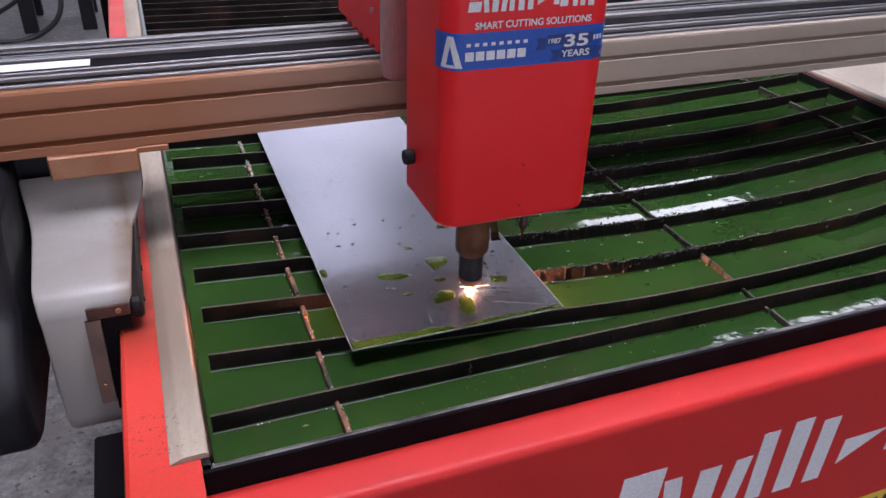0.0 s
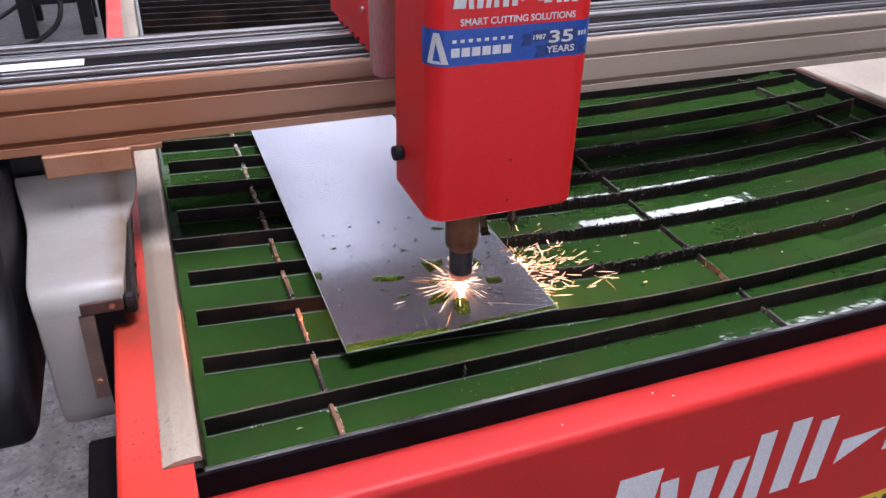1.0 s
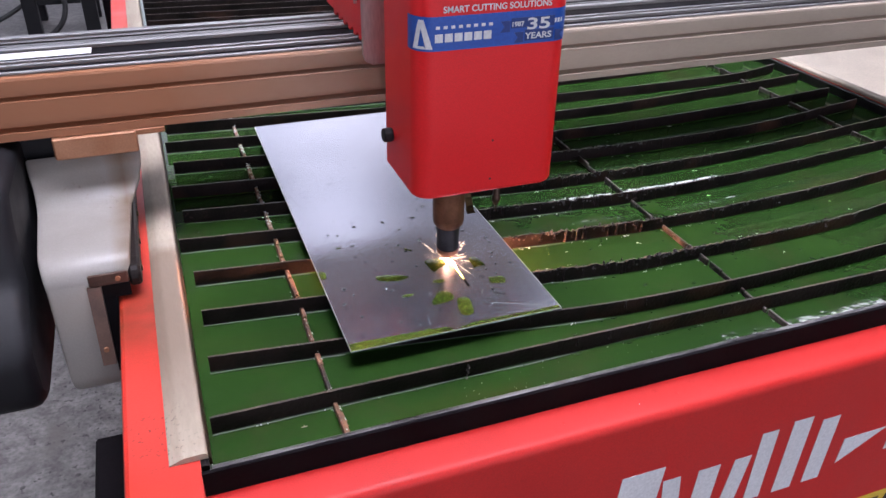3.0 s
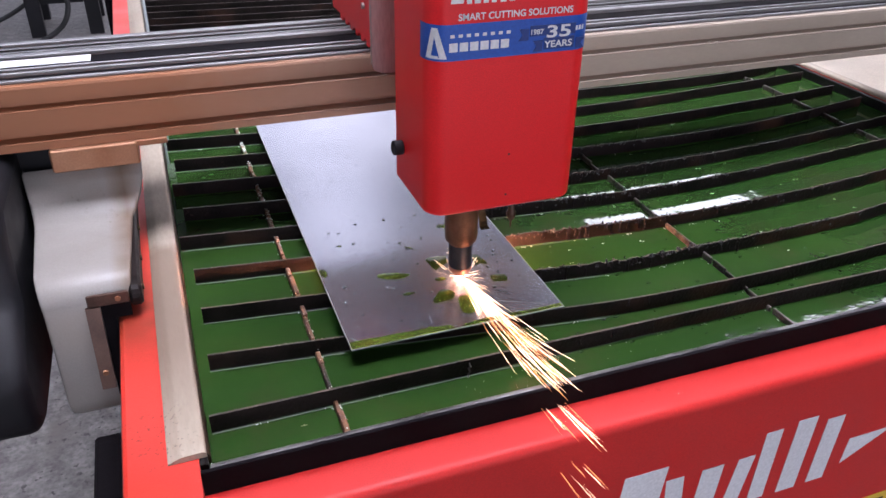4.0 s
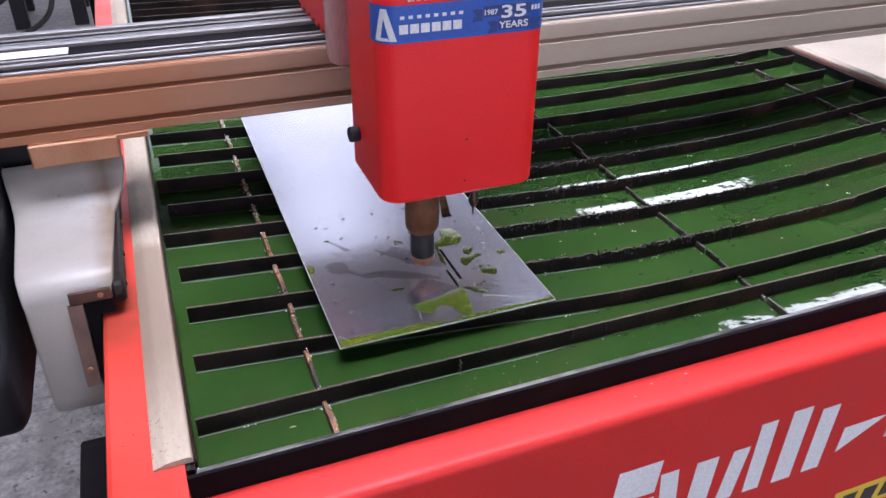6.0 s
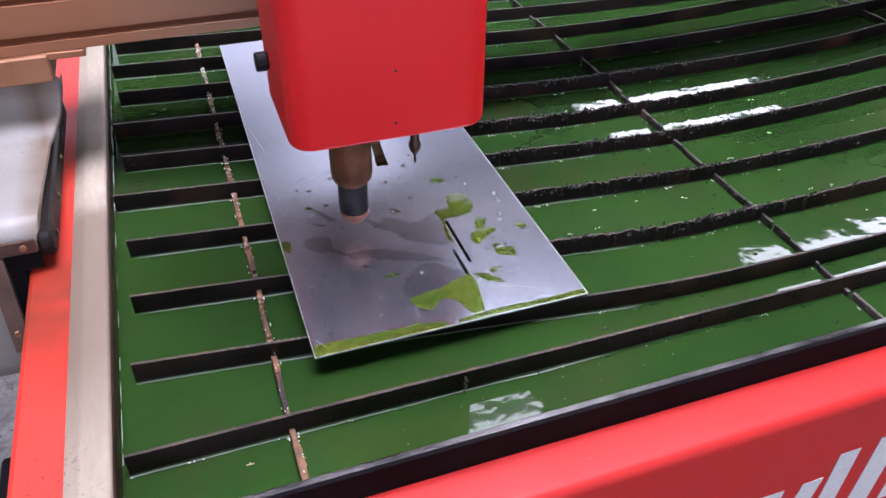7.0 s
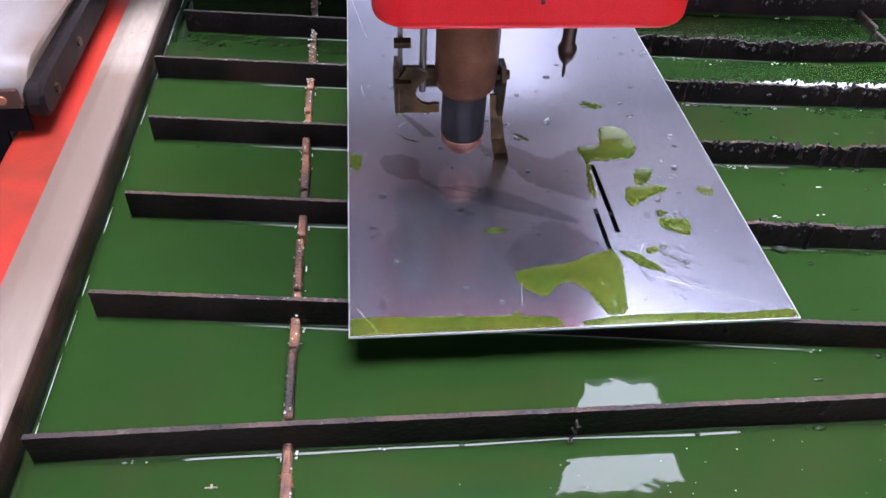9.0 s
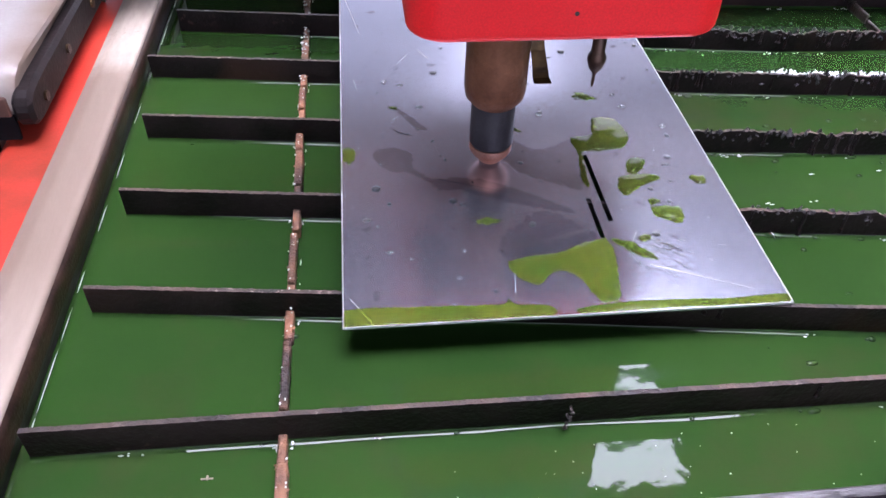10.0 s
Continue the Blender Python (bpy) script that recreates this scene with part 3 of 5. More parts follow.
def dome(bm, x, y, z, rx, ry, h, n=8):
    """A low bead of liquid."""
    top = bm.verts.new((x, y, z + h))
    rings = [[bm.verts.new((x + rx * f * math.cos(2 * math.pi * k / n), y + ry * f * math.sin(2 * math.pi * k / n), z + h * g)) for k in range(n)] for f, g in ((1, 0), (0.92, 0.45), (0.6, 0.85))]
    for a, b in zip(rings, rings[1:]):
        for k in range(n):
            bm.faces.new((a[k], a[(k + 1) % n], b[(k + 1) % n], b[k]))
    for k in range(n):
        bm.faces.new((rings[-1][k], rings[-1][(k + 1) % n], top))


def build_meniscus():
    """The thin rim by which the water climbs the slats and the tank walls."""
    bm = bmesh.new()
    curve = [(0.0, 0.0022), (0.0004, 0.0014), (0.0011, 0.0007), (0.0024, 0.0002), (0.0042, -0.0002)]
    for index, points in enumerate(SLATS[:14]):
        for side in (-1, 1):
            rows = []
            for i in range(61):
                x = points[0][0] + (points[-1][0] - points[0][0]) * i / 60
                y = spline(points, x) + side * 0.0016
                k = 0.75 + 0.5 * noise.noise((x * 14, index * 3.3, side))
                rows.append([bm.verts.new((x, y + side * u * k, WATER_Z + v * k)) for u, v in curve])
            for a, b in zip(rows, rows[1:]):
                for k in range(len(curve) - 1):
                    bm.faces.new((a[k], b[k], b[k + 1], a[k + 1]))
    for x, side in ((L_IN, 1), (R_IN, -1)):
        rows = [[bm.verts.new((x + side * u * 0.6, -0.112 + i * 0.03, WATER_Z + v * 0.6)) for u, v in curve] for i in range(60)]
        for a, b in zip(rows, rows[1:]):
            for k in range(len(curve) - 1):
                bm.faces.new((a[k], b[k], b[k + 1], a[k + 1]))
    ob = smooth(part("water_rim", bm, WATER), 80)
    return tagged(ob, "curved rim of green water along slats and tank walls", "water", kind="stuff")


build_meniscus()


def build_scum():
    """Bubbles and flecks of slag floating along the slats."""
    rnd = random.Random(31)
    bm = bmesh.new()
    for _ in range(420):
        index = rnd.randrange(8)
        points = SLATS[index]
        x = rnd.gauss(0.42, 0.16) if rnd.random() < 0.6 else rnd.uniform(-0.14, 1.13)
        if not points[0][0] + 0.004 < x < points[-1][0] - 0.004 or -0.005 < x < 0.255 and 0 < index:
            continue
        y = spline(points, x) + rnd.choice((-1, 1)) * rnd.choice((0.0035, 0.004, 0.006, rnd.uniform(0.004, 0.04)))
        r = rnd.uniform(0.0006, 0.0022)
        dome(bm, x, y, WATER_Z, r * rnd.uniform(0.8, 2.2), r, r * 0.7)
    return tagged(smooth(part("bubbles", bm, WATER), 80), "small bubbles floating on the green water", "bubbles", kind="stuff")


build_scum()


def build_foam_glints():
    """Pale flecks of foam, with painted water glints where the bars meet the slats and along the tank wall."""
    rnd = random.Random(77)
    bm = bmesh.new()
    for bar in (-0.0305, 0.497, 1.036):
        for index, points in enumerate(SLATS[:12]):
            y = spline(points, bar)
            # small highlights at the crossings, put in as pale lumps
            for _ in range(5 if bar < 0.6 else 3):
                r = rnd.uniform(0.0003, 0.0008)
                lump(bm, bar + rnd.choice((-1, 1)) * rnd.uniform(0.0036, 0.0052), y + rnd.choice((-1, -1, 1)) * rnd.uniform(0.002, 0.007), WATER_Z + 0.0004, r * rnd.uniform(0.7, 1.6), r * rnd.uniform(0.8, 2.6), r * 0.8, rnd)
        y = -0.1
        while y < 0.6:
            if rnd.random() < 0.5:
                lump(bm, bar + rnd.choice((-1, 1)) * 0.0038, y, WATER_Z + 0.0003, 0.0005, rnd.uniform(0.001, 0.004), 0.0005, rnd)
            y += rnd.uniform(0.006, 0.02)
    for index, points in enumerate(SLATS[:9]):
        for _ in range(14):
            x = rnd.gauss(0.36, 0.12) if 1 < index < 7 else rnd.uniform(-0.14, 1.1)
            if not points[0][0] < x < points[-1][0] or (0 < index and 0 < x < 0.25):
                continue
            r = rnd.uniform(0.0003, 0.0006)
            for _ in range(rnd.randrange(1, 5)):
                lump(bm, x + rnd.gauss(0, 0.003), spline(points, x) - rnd.uniform(0.0025, 0.006), WATER_Z + 0.0003, r * rnd.uniform(1, 2.8), r, r, rnd)
    for _ in range(420):
        y = rnd.uniform(-0.1, 0.78)
        r = rnd.uniform(0.0003, 0.0008) * (1.0 + 1.3 * (y > 0.26) * rnd.random())
        if rnd.random() < 0.2 + 1.2 * y:
            lump(bm, -0.0305 + rnd.uniform(-0.003, 0.003), y, 0.8860, r, r * rnd.uniform(0.8, 2), r * 0.6, rnd)
    for _ in range(70):
        x, y, r = rnd.gauss(0.50, 0.17), rnd.gauss(0.19, 0.10), rnd.uniform(0.0004, 0.0012)
        if 0.27 < x < 1.1 and -0.1 < y < 0.6:
            for _ in range(rnd.randrange(1, 4)):
                lump(bm, x + rnd.gauss(0, 0.002), y + rnd.gauss(0, 0.0012), WATER_Z + 0.0002, r * rnd.uniform(0.8, 2.4), r * 0.6, r * 0.5, rnd)
    for _ in range(35):
        x, y, r = rnd.uniform(0.05, 0.34), rnd.uniform(-0.105, -0.06), rnd.uniform(0.0002, 0.0005)
        lump(bm, x, y, WATER_Z + 0.0002, r, r, r * 0.6, rnd)
    # the light reflected by the wall's water rim, put in as pale dashes
    y = -0.09
    while y < 0.62:
        lump(bm, L_IN + 0.0014, y, WATER_Z + 0.0002, 0.0004, rnd.uniform(0.006, 0.022), 0.0004, rnd)
        y += rnd.uniform(0.03, 0.075)
    return tagged(part("foam", bm, FOAM_GLINT), "pale foam flecks and painted water glints beside slats and bars", "foam", kind="stuff")


build_foam_glints()


def build_floaters():
    """A pale sliver and one large bubble on the water, and a rusty blob run down the front slat."""
    bm = bmesh.new()
    box(bm, -0.0690, -0.0630, -0.0704, -0.0696, WATER_Z - 0.0005, WATER_Z + 0.0005, 0.0001)
    box(bm, -0.0664, -0.0654, -0.0708, -0.0684, WATER_Z - 0.0005, WATER_Z + 0.0008, 0.0001)
    tagged(part("floating_sliver", bm, STRIP), "pale cross-shaped sliver floating on the green water", "sliver")
    bm = bmesh.new()
    dome(bm, 0.280, 0.081, WATER_Z, 0.0062, 0.0056, 0.0040, 20)
    tagged(smooth(part("water_bubble", bm, CLEAR), 80), "large clear bubble floating beside the sheet", "bubble")
    bm, rnd = bmesh.new(), random.Random(4)
    for k in range(9):
        lump(bm, 0.110 + rnd.gauss(0, 0.0012), -0.0578 - 0.0006 * rnd.random(), 0.8975 - 0.0022 * k, 0.0016 * rnd.uniform(0.5, 1), 0.0012, 0.0018, rnd)
    tagged(part("slag_blob", bm, SLAGGY), "rusty slag blob stuck on the front slat", "slag")


build_floaters()
build_cross_bar(-0.0305, RUST, "rusty broken cross bar between the slats", 5, True)
build_cross_bar(0.497, SLAGGY, "dark slag-crusted cross bar between the slats", 6, True, 0.75)
build_cross_bar(1.036, SLAGGY, "dark cross bar between the slats", 7, False)

# ---- the steel sheet ----
SX, SY, ST, SZ = 0.25, 0.662, 0.002, 0.900
SLOTS = [(0.1655, 0.076, 0.146, 0.0016), (0.1565, 0.061, 0.099, 0.0015)]


def build_sheet():
    """Strips and blocks round the two slots, so that the slots go right through."""
    (xa, a0, a1, wa), (xb, b0, b1, wb) = SLOTS
    xs = [0.0, xb - wb, xb + wb, xa - wa, xa + wa, SX]
    ys = sorted([0.0, b0, a0, b1, a1, SY])
    bm = bmesh.new()
    grid = {(i, j): bm.verts.new((x, y, SZ)) for i, x in enumerate(xs) for j, y in enumerate(ys)}
    for i in range(len(xs) - 1):
        for j in range(len(ys) - 1):
            mid = (ys[j] + ys[j + 1]) / 2
            if (i == 1 and b0 < mid < b1) or (i == 3 and a0 < mid < a1):
                continue
            bm.faces.new((grid[i, j], grid[i + 1, j], grid[i + 1, j + 1], grid[i, j + 1]))
    made = bmesh.ops.extrude_face_region(bm, geom=list(bm.faces))
    for v in made["geom"]:
        if isinstance(v, bmesh.types.BMVert):
            v.co.z -= ST
    return tagged(part("steel_sheet", bm, SHEET), "thin rectangular mild steel sheet lying on the slats, wet with coolant", "metal sheet")


sheet = build_sheet()


def build_scratches():
    """Bright scored lines in the skin of the sheet."""
    rnd = random.Random(12)
    lines = [((0.004, 0.021), (0.015, 0.003)), ((0.016, 0.330), (0.004, 0.400)), ((0.008, 0.300), (0.001, 0.335)), ((0.232, 0.012), (0.178, 0.036)), ((0.062, 0.300), (0.070, 0.285))]
    for _ in range(14):
        x, y, a, d = rnd.uniform(0.01, 0.24), rnd.uniform(0.02, 0.6), rnd.uniform(0, 6.3), rnd.uniform(0.004, 0.02)
        lines.append(((x, y), (x + d * math.cos(a), y + d * math.sin(a))))
    for n, ((x0, y0), (x1, y1)) in enumerate(lines):
        if not (0.002 < x1 < 0.248 and 0.002 < y1 < 0.66):
            continue
        w = Vector((y0 - y1, x1 - x0)).normalized() * (0.00035 if n < 5 else 0.00018)
        bm = bmesh.new()
        vs = [bm.verts.new((px, py, SZ + 0.00008)) for px, py in ((x0 - w.x * 0.3, y0 - w.y * 0.3), (x1 - w.x, y1 - w.y), (x1 + w.x, y1 + w.y), (x0 + w.x * 0.3, y0 + w.y * 0.3))]
        bm.faces.new(vs)
        part("scratch", bm, BRIGHT, sheet)


BRIGHT = surface("bright_scored_steel", (0.62, 0.62, 0.60), (0.72, 0.72, 0.70), 0.35, 0.8, 50, 400, 0.0, 0.05)
build_scratches()
# light caught by the sheet's edges, painted as strips of brighter steel
box_part("cut_edge", BRIGHT, sheet, -0.0003, 0.0005, 0.0, SY, SZ - 0.0012, SZ + 0.0001, 0.0001, "sheared edge with its highlight painted bright")
box_part("cut_edge", BRIGHT, sheet, 0.0006, SX, -0.0003, 0.0005, SZ - 0.0012, SZ + 0.0001, 0.0001, "sheared edge with its highlight painted bright")
box_part("cut_edge", BRIGHT, sheet, SX - 0.0005, SX + 0.0003, 0.0006, SY, SZ - 0.0012, SZ + 0.0001, 0.0001, "sheared edge with its highlight painted bright")


def build_slugs():
    """The metal that the arc melts out of the slots, in short lengths that fall into the water as the torch passes."""
    made = []
    for s, (x, y0, y1, w) in enumerate(SLOTS):
        n = round((y1 - y0) / 0.005)
        for k in range(n):
            a, b = y0 + (y1 - y0) * k / n, y0 + (y1 - y0) * (k + 1) / n
            ob = box_part("kerf_slug", SHEET, None, x - w, x + w, a, b, SZ - ST, SZ - 0.0001)
            tagged(ob, "sliver of molten sheet metal falling from the cut", "metal sliver", "slivers of the cut slots")
            made.append((ob, s, (a + b) / 2))
    return made


slugs = build_slugs()


def blob(bm, cx, cy, rx, ry, turn, seed, rough=0.3, height=0.00035, count=90, z=SZ):
    """A puddle with an uneven outline and a rounded rim."""
    c, s = math.cos(radians(turn)), math.sin(radians(turn))
    rings = []
    for f, h in ((1.0, 0.0), (0.985, height * 0.6), (0.93, height)):
        ring = []
        for k in range(count):
            a = 2 * math.pi * k / count
            q = 1 + rough * (noise.noise((math.cos(a) * 1.5 + seed, math.sin(a) * 1.5, seed * 0.7)) * 1.5 + 0.7 * noise.noise((math.cos(a) * 3.4 + seed, math.sin(a) * 3.4, 3.1)) + 0.25 * noise.noise((math.cos(a) * 9 + seed, math.sin(a) * 9, 7.1)))
            u, v = rx * q * math.cos(a) * f, ry * q * math.sin(a) * f
            ring.append(bm.verts.new((cx + c * u - s * v, cy + s * u + c * v, z + h)))
        rings.append(ring)
    for a, b in zip(rings, rings[1:]):
        for k in range(count):
            j = (k + 1) % count
            bm.faces.new((a[k], a[j], b[j], b[k]))
    bm.faces.new(rings[-1])
    bm.faces.new(rings[0][::-1])
    return bm


def pool(outline, seed, height=0.0006, name="puddle", material=None, label="thin yellow-green coolant puddle on the steel sheet", ragged=0.0012):
    """A thin film with a flowing, slightly ragged outline through a few corners and a rounded rim."""
    ring, n = [], len(outline)
    for k in range(n):
        p0, p1, p2, p3 = (Vector(outline[(k + d) % n]) for d in (-1, 0, 1, 2))
        steps = max(4, round((p2 - p1).length / 0.0012))
        for q in range(steps):
            t = q / steps
            p = 0.5 * (2 * p1 + (p2 - p0) * t * 0.8 + (2 * p0 - 5 * p1 + 4 * p2 - p3) * t * t * 0.8 + (3 * p1 - p0 - 3 * p2 + p3) * t**3 * 0.8) + 0.2 * (p2 - p1) * t
            p.x += ragged * (noise.noise((p.x * 260, p.y * 260, seed)) + 0.6 * noise.noise((p.x * 700, p.y * 700, seed)))
            p.y += ragged * (noise.noise((p.x * 260, p.y * 260, seed + 9)) + 0.6 * noise.noise((p.x * 700, p.y * 700, seed + 9)))
            p.x, p.y = min(max(p.x, 0.0007), SX - 0.0007), max(p.y, 0.0007)
            ring.append(p)
    bm, m = bmesh.new(), len(ring)
    area = sum(a.x * b.y - b.x * a.y for a, b in zip(ring, ring[1:] + ring[:1]))
    rings = []
    for inset, h in ((0.0, 0.0), (0.0002, height * 0.65), (0.0006, height)):
        row = []
        for k in range(m):
            d = (ring[(k + 2) % m] - ring[k - 2]).normalized() * (1 if area > 0 else -1)
            row.append(bm.verts.new((ring[k].x - d.y * inset, ring[k].y + d.x * inset, SZ + h)))
        rings.append(row)
    for a, b in zip(rings, rings[1:]):
        for k in range(m):
            j = (k + 1) % m
            bm.faces.new((a[k], a[j], b[j], b[k]))
    bm.faces.new(rings[-1])
    group = "coolant puddles on the sheet" if name == "puddle" else "wet patches on the sheet"
    return tagged(smooth(part(name, bm, material or PUDDLE), 60), label, name.replace("_", " "), group)


def puddle(*spots):
    bm = bmesh.new()
    for spot in spots:
        blob(bm, *spot)
    return tagged(smooth(part("puddle", bm, PUDDLE), 60), "thin yellow-green coolant puddle on the steel sheet", "puddle", "coolant puddles on the sheet")


DAMP = "dark wet patch drying on the steel sheet"
late_puddles = [
    pool([(0.160, 0.167), (0.176, 0.170), (0.181, 0.190), (0.198, 0.188), (0.202, 0.165), (0.194, 0.153), (0.178, 0.150), (0.165, 0.149), (0.1625, 0.128), (0.160, 0.111), (0.157, 0.120), (0.161, 0.150)], 1.3),
    pool([(0.193, 0.137), (0.199, 0.141), (0.206, 0.137), (0.197, 0.124), (0.190, 0.125)], 2.1),
    pool([(0.182, 0.119), (0.191, 0.122), (0.205, 0.122), (0.209, 0.116), (0.194, 0.109), (0.182, 0.100), (0.179, 0.106)], 3.7),
    pool([(0.196, 0.088), (0.213, 0.086), (0.210, 0.071), (0.202, 0.074), (0.194, 0.081)], 4.4),
    pool([(0.095, 0.043), (0.108, 0.048), (0.126, 0.050), (0.144, 0.057), (0.158, 0.060), (0.160, 0.045), (0.157, 0.027), (0.153, 0.012), (0.145, 0.008), (0.140, 0.013), (0.134, 0.029), (0.125, 0.035), (0.116, 0.030), (0.109, 0.024), (0.099, 0.032)], 5.9),
    pool([(0.161, 0.0595), (0.173, 0.056), (0.179, 0.049), (0.185, 0.040), (0.175, 0.043), (0.166, 0.052)], 7.2, 0.0005),
    pool([(0.1475, 0.046), (0.1535, 0.045), (0.1525, 0.030), (0.1545, 0.014), (0.150, 0.008), (0.148, 0.022)], 8.5, 0.0007),
    puddle((0.235, 0.114, 0.005, 0.005, 0, 3.1, 0.3)), puddle((0.182, 0.059, 0.004, 0.003, 20, 4.1, 0.3)), puddle((0.198, 0.093, 0.004, 0.003, 10, 5.1, 0.3)),
]
pool([(0.0008, 0.013), (0.042, 0.0125), (0.086, 0.011), (0.091, 0.0155), (0.095, 0.010), (0.112, 0.0085), (0.113, 0.0008), (0.060, 0.0006), (0.0008, 0.0006)], 3.3, 0.0003, label="thin yellow-green coolant film along the sheet's front edge", ragged=0.0005)
pool([(0.128, 0.0045), (0.151, 0.0075), (0.183, 0.0075), (0.215, 0.006), (0.249, 0.007), (0.249, 0.001), (0.174, 0.0012), (0.131, 0.0008)], 8.1, 0.0003, label="thin yellow-green coolant film along the sheet's front edge", ragged=0.0006)
puddle((0.089, 0.081, 0.006, 0.0035, 5, 11.0, 0.4))
puddle((0.181, 0.221, 0.008, 0.004, -20, 12.2, 0.4))
puddle((0.005, 0.156, 0.0042, 0.010, 0, 13.0, 0.2))
puddle((0.122, 0.181, 0.007, 0.0015, -45, 14.0, 0.3))
puddle((0.038, 0.213, 0.004, 0.002, -20, 15.0, 0.3))
late_puddles += [
    pool(outline, 21.0 + k, 0.00001, "wet_patch", WET, DAMP, ragged)
    for k, (outline, ragged) in enumerate((
        ([(0.022, 0.158), (0.033, 0.163), (0.047, 0.156), (0.048, 0.138), (0.060, 0.126), (0.076, 0.126), (0.097, 0.121), (0.116, 0.109), (0.135, 0.096), (0.145, 0.086), (0.125, 0.091), (0.102, 0.100), (0.078, 0.112), (0.063, 0.114), (0.049, 0.130), (0.027, 0.140)], 0.0024),
        ([(0.038, 0.214), (0.044, 0.209), (0.051, 0.199), (0.061, 0.183), (0.054, 0.185), (0.045, 0.199)], 0.0012),
        ([(0.034, 0.188), (0.040, 0.182), (0.050, 0.177), (0.041, 0.179)], 0.0008),
        ([(0.088, 0.176), (0.100, 0.165), (0.109, 0.172), (0.121, 0.165), (0.130, 0.155), (0.145, 0.156), (0.154, 0.163), (0.160, 0.163), (0.161, 0.148), (0.159, 0.122), (0.154, 0.108), (0.140, 0.115), (0.120, 0.127), (0.108, 0.145), (0.096, 0.158)], 0.0024),
        ([(0.112, 0.083), (0.129, 0.087), (0.146, 0.073), (0.153, 0.060), (0.132, 0.050), (0.111, 0.047), (0.097, 0.047), (0.093, 0.057), (0.101, 0.071)], 0.0045),
    ))
]
early_puddles = [
    pool([(0.068, 0.133), (0.089, 0.129), (0.104, 0.119), (0.085, 0.115), (0.065, 0.124)], 31.0),
    pool([(0.134, 0.148), (0.158, 0.147), (0.157, 0.133), (0.146, 0.126), (0.136, 0.121)], 32.0),
    pool([(0.128, 0.102), (0.138, 0.103), (0.142, 0.097), (0.132, 0.095)], 33.0),
    pool([(0.128, 0.077), (0.141, 0.070), (0.136, 0.056), (0.113, 0.053), (0.112, 0.060)], 34.0),
    pool([(0.142, 0.056), (0.156, 0.054), (0.150, 0.023), (0.136, 0.026)], 35.0),
    pool([(0.189, 0.136), (0.199, 0.136), (0.203, 0.114), (0.194, 0.117), (0.187, 0.113)], 36.0),
    pool([(0.196, 0.087), (0.213, 0.084), (0.210, 0.070), (0.194, 0.074)], 37.0),
]


def build_drops():
    """Beads of water scattered over the sheet."""
    rnd = random.Random(9)
    bm = bmesh.new()
    for _ in range(85):
        x, y = rnd.uniform(0.006, 0.244), abs(rnd.gauss(0.11, 0.12)) + 0.012
        if y > 0.45:
            continue
        r = rnd.uniform(0.0004, 0.0012) * (2.2 if rnd.random() < 0.1 else 1)
        dome(bm, x, y, SZ, r, r * rnd.uniform(0.7, 1.2), r * 0.6, 10)
    for x, y in ((0.168, 0.281), (0.177, 0.218), (0.057, 0.213), (0.063, 0.169), (0.082, 0.301), (0.100, 0.202), (0.119, 0.179), (0.235, 0.111), (0.230, 0.166), (0.028, 0.057), (0.015, 0.087), (0.146, 0.203), (0.180, 0.290), (0.128, 0.236), (0.045, 0.245), (0.222, 0.140), (0.218, 0.131), (0.033, 0.250), (0.072, 0.262), (0.112, 0.262), (0.205, 0.222), (0.208, 0.205), (0.156, 0.262), (0.095, 0.160), (0.070, 0.102), (0.076, 0.098), (0.022, 0.118), (0.146, 0.033), (0.066, 0.033), (0.085, 0.021), (0.200, 0.106), (0.216, 0.113), (0.190, 0.062), (0.060, 0.012), (0.120, 0.140)):
        r = rnd.uniform(0.0014, 0.0032)
        dome(bm, x, y, SZ, r, r * rnd.uniform(0.5, 1.2), r * 0.34, 14)
    for k in range(26):
        a, d = radians(rnd.uniform(-78, -8)), rnd.uniform(0.012, 0.062)
        x, y = 0.166 + d * math.cos(a), 0.060 + 0.8 * d * math.sin(a)
        if y > 0.012 and x < 0.243:
            for q in range(rnd.randrange(2, 5)):
                r = rnd.uniform(0.0004, 0.0009)
                dome(bm, x + q * 0.0016 * math.cos(a), y + q * 0.0016 * math.sin(a), SZ, r * 1.4, r, r * 0.5, 9)
    return tagged(smooth(part("water_drops", bm, DARK_BEAD), 80), "small water beads scattered over the steel sheet", "water drops", kind="stuff")


build_drops()


def build_smudges():
    """Small dull stains dried on the sheet."""
    rnd = random.Random(52)
    bm = bmesh.new()
    for k in range(46):
        x, y, r = rnd.uniform(0.012, 0.238), rnd.uniform(0.02, 0.5), rnd.uniform(0.0012, 0.0045)
        blob(bm, x, y, r, r * rnd.uniform(0.35, 0.8), rnd.uniform(0, 180), 40 + k, 0.5, 0.00004, 26)
    return tagged(part("smudges", bm, WET), "small dull stains dried on the steel sheet", "stains", kind="stuff")


build_smudges()


def build_ledge_drops():
    bm = bmesh.new()
    for x, y, r in ((0.294, -0.132, 0.0034), (0.313, -0.143, 0.0034), (0.338, -0.131, 0.0015), (0.343, -0.132, 0.0013), (0.269, -0.142, 0.0018), (0.180, -0.143, 0.0016), (0.210, -0.143, 0.0010), (0.316, -0.148, 0.0008)):
        dome(bm, x, y, 0.870, r, r * 0.85, r * 0.35, 14)
    return tagged(smooth(part("water_drops", bm, CLEAR), 80), "water drops on the red front ledge", "water drops", kind="stuff")


build_ledge_drops()

# ---- the gantry ----
gantry = thing("gantry", "aluminium gantry beam with a grey motor cover, spanning the table", "gantry")


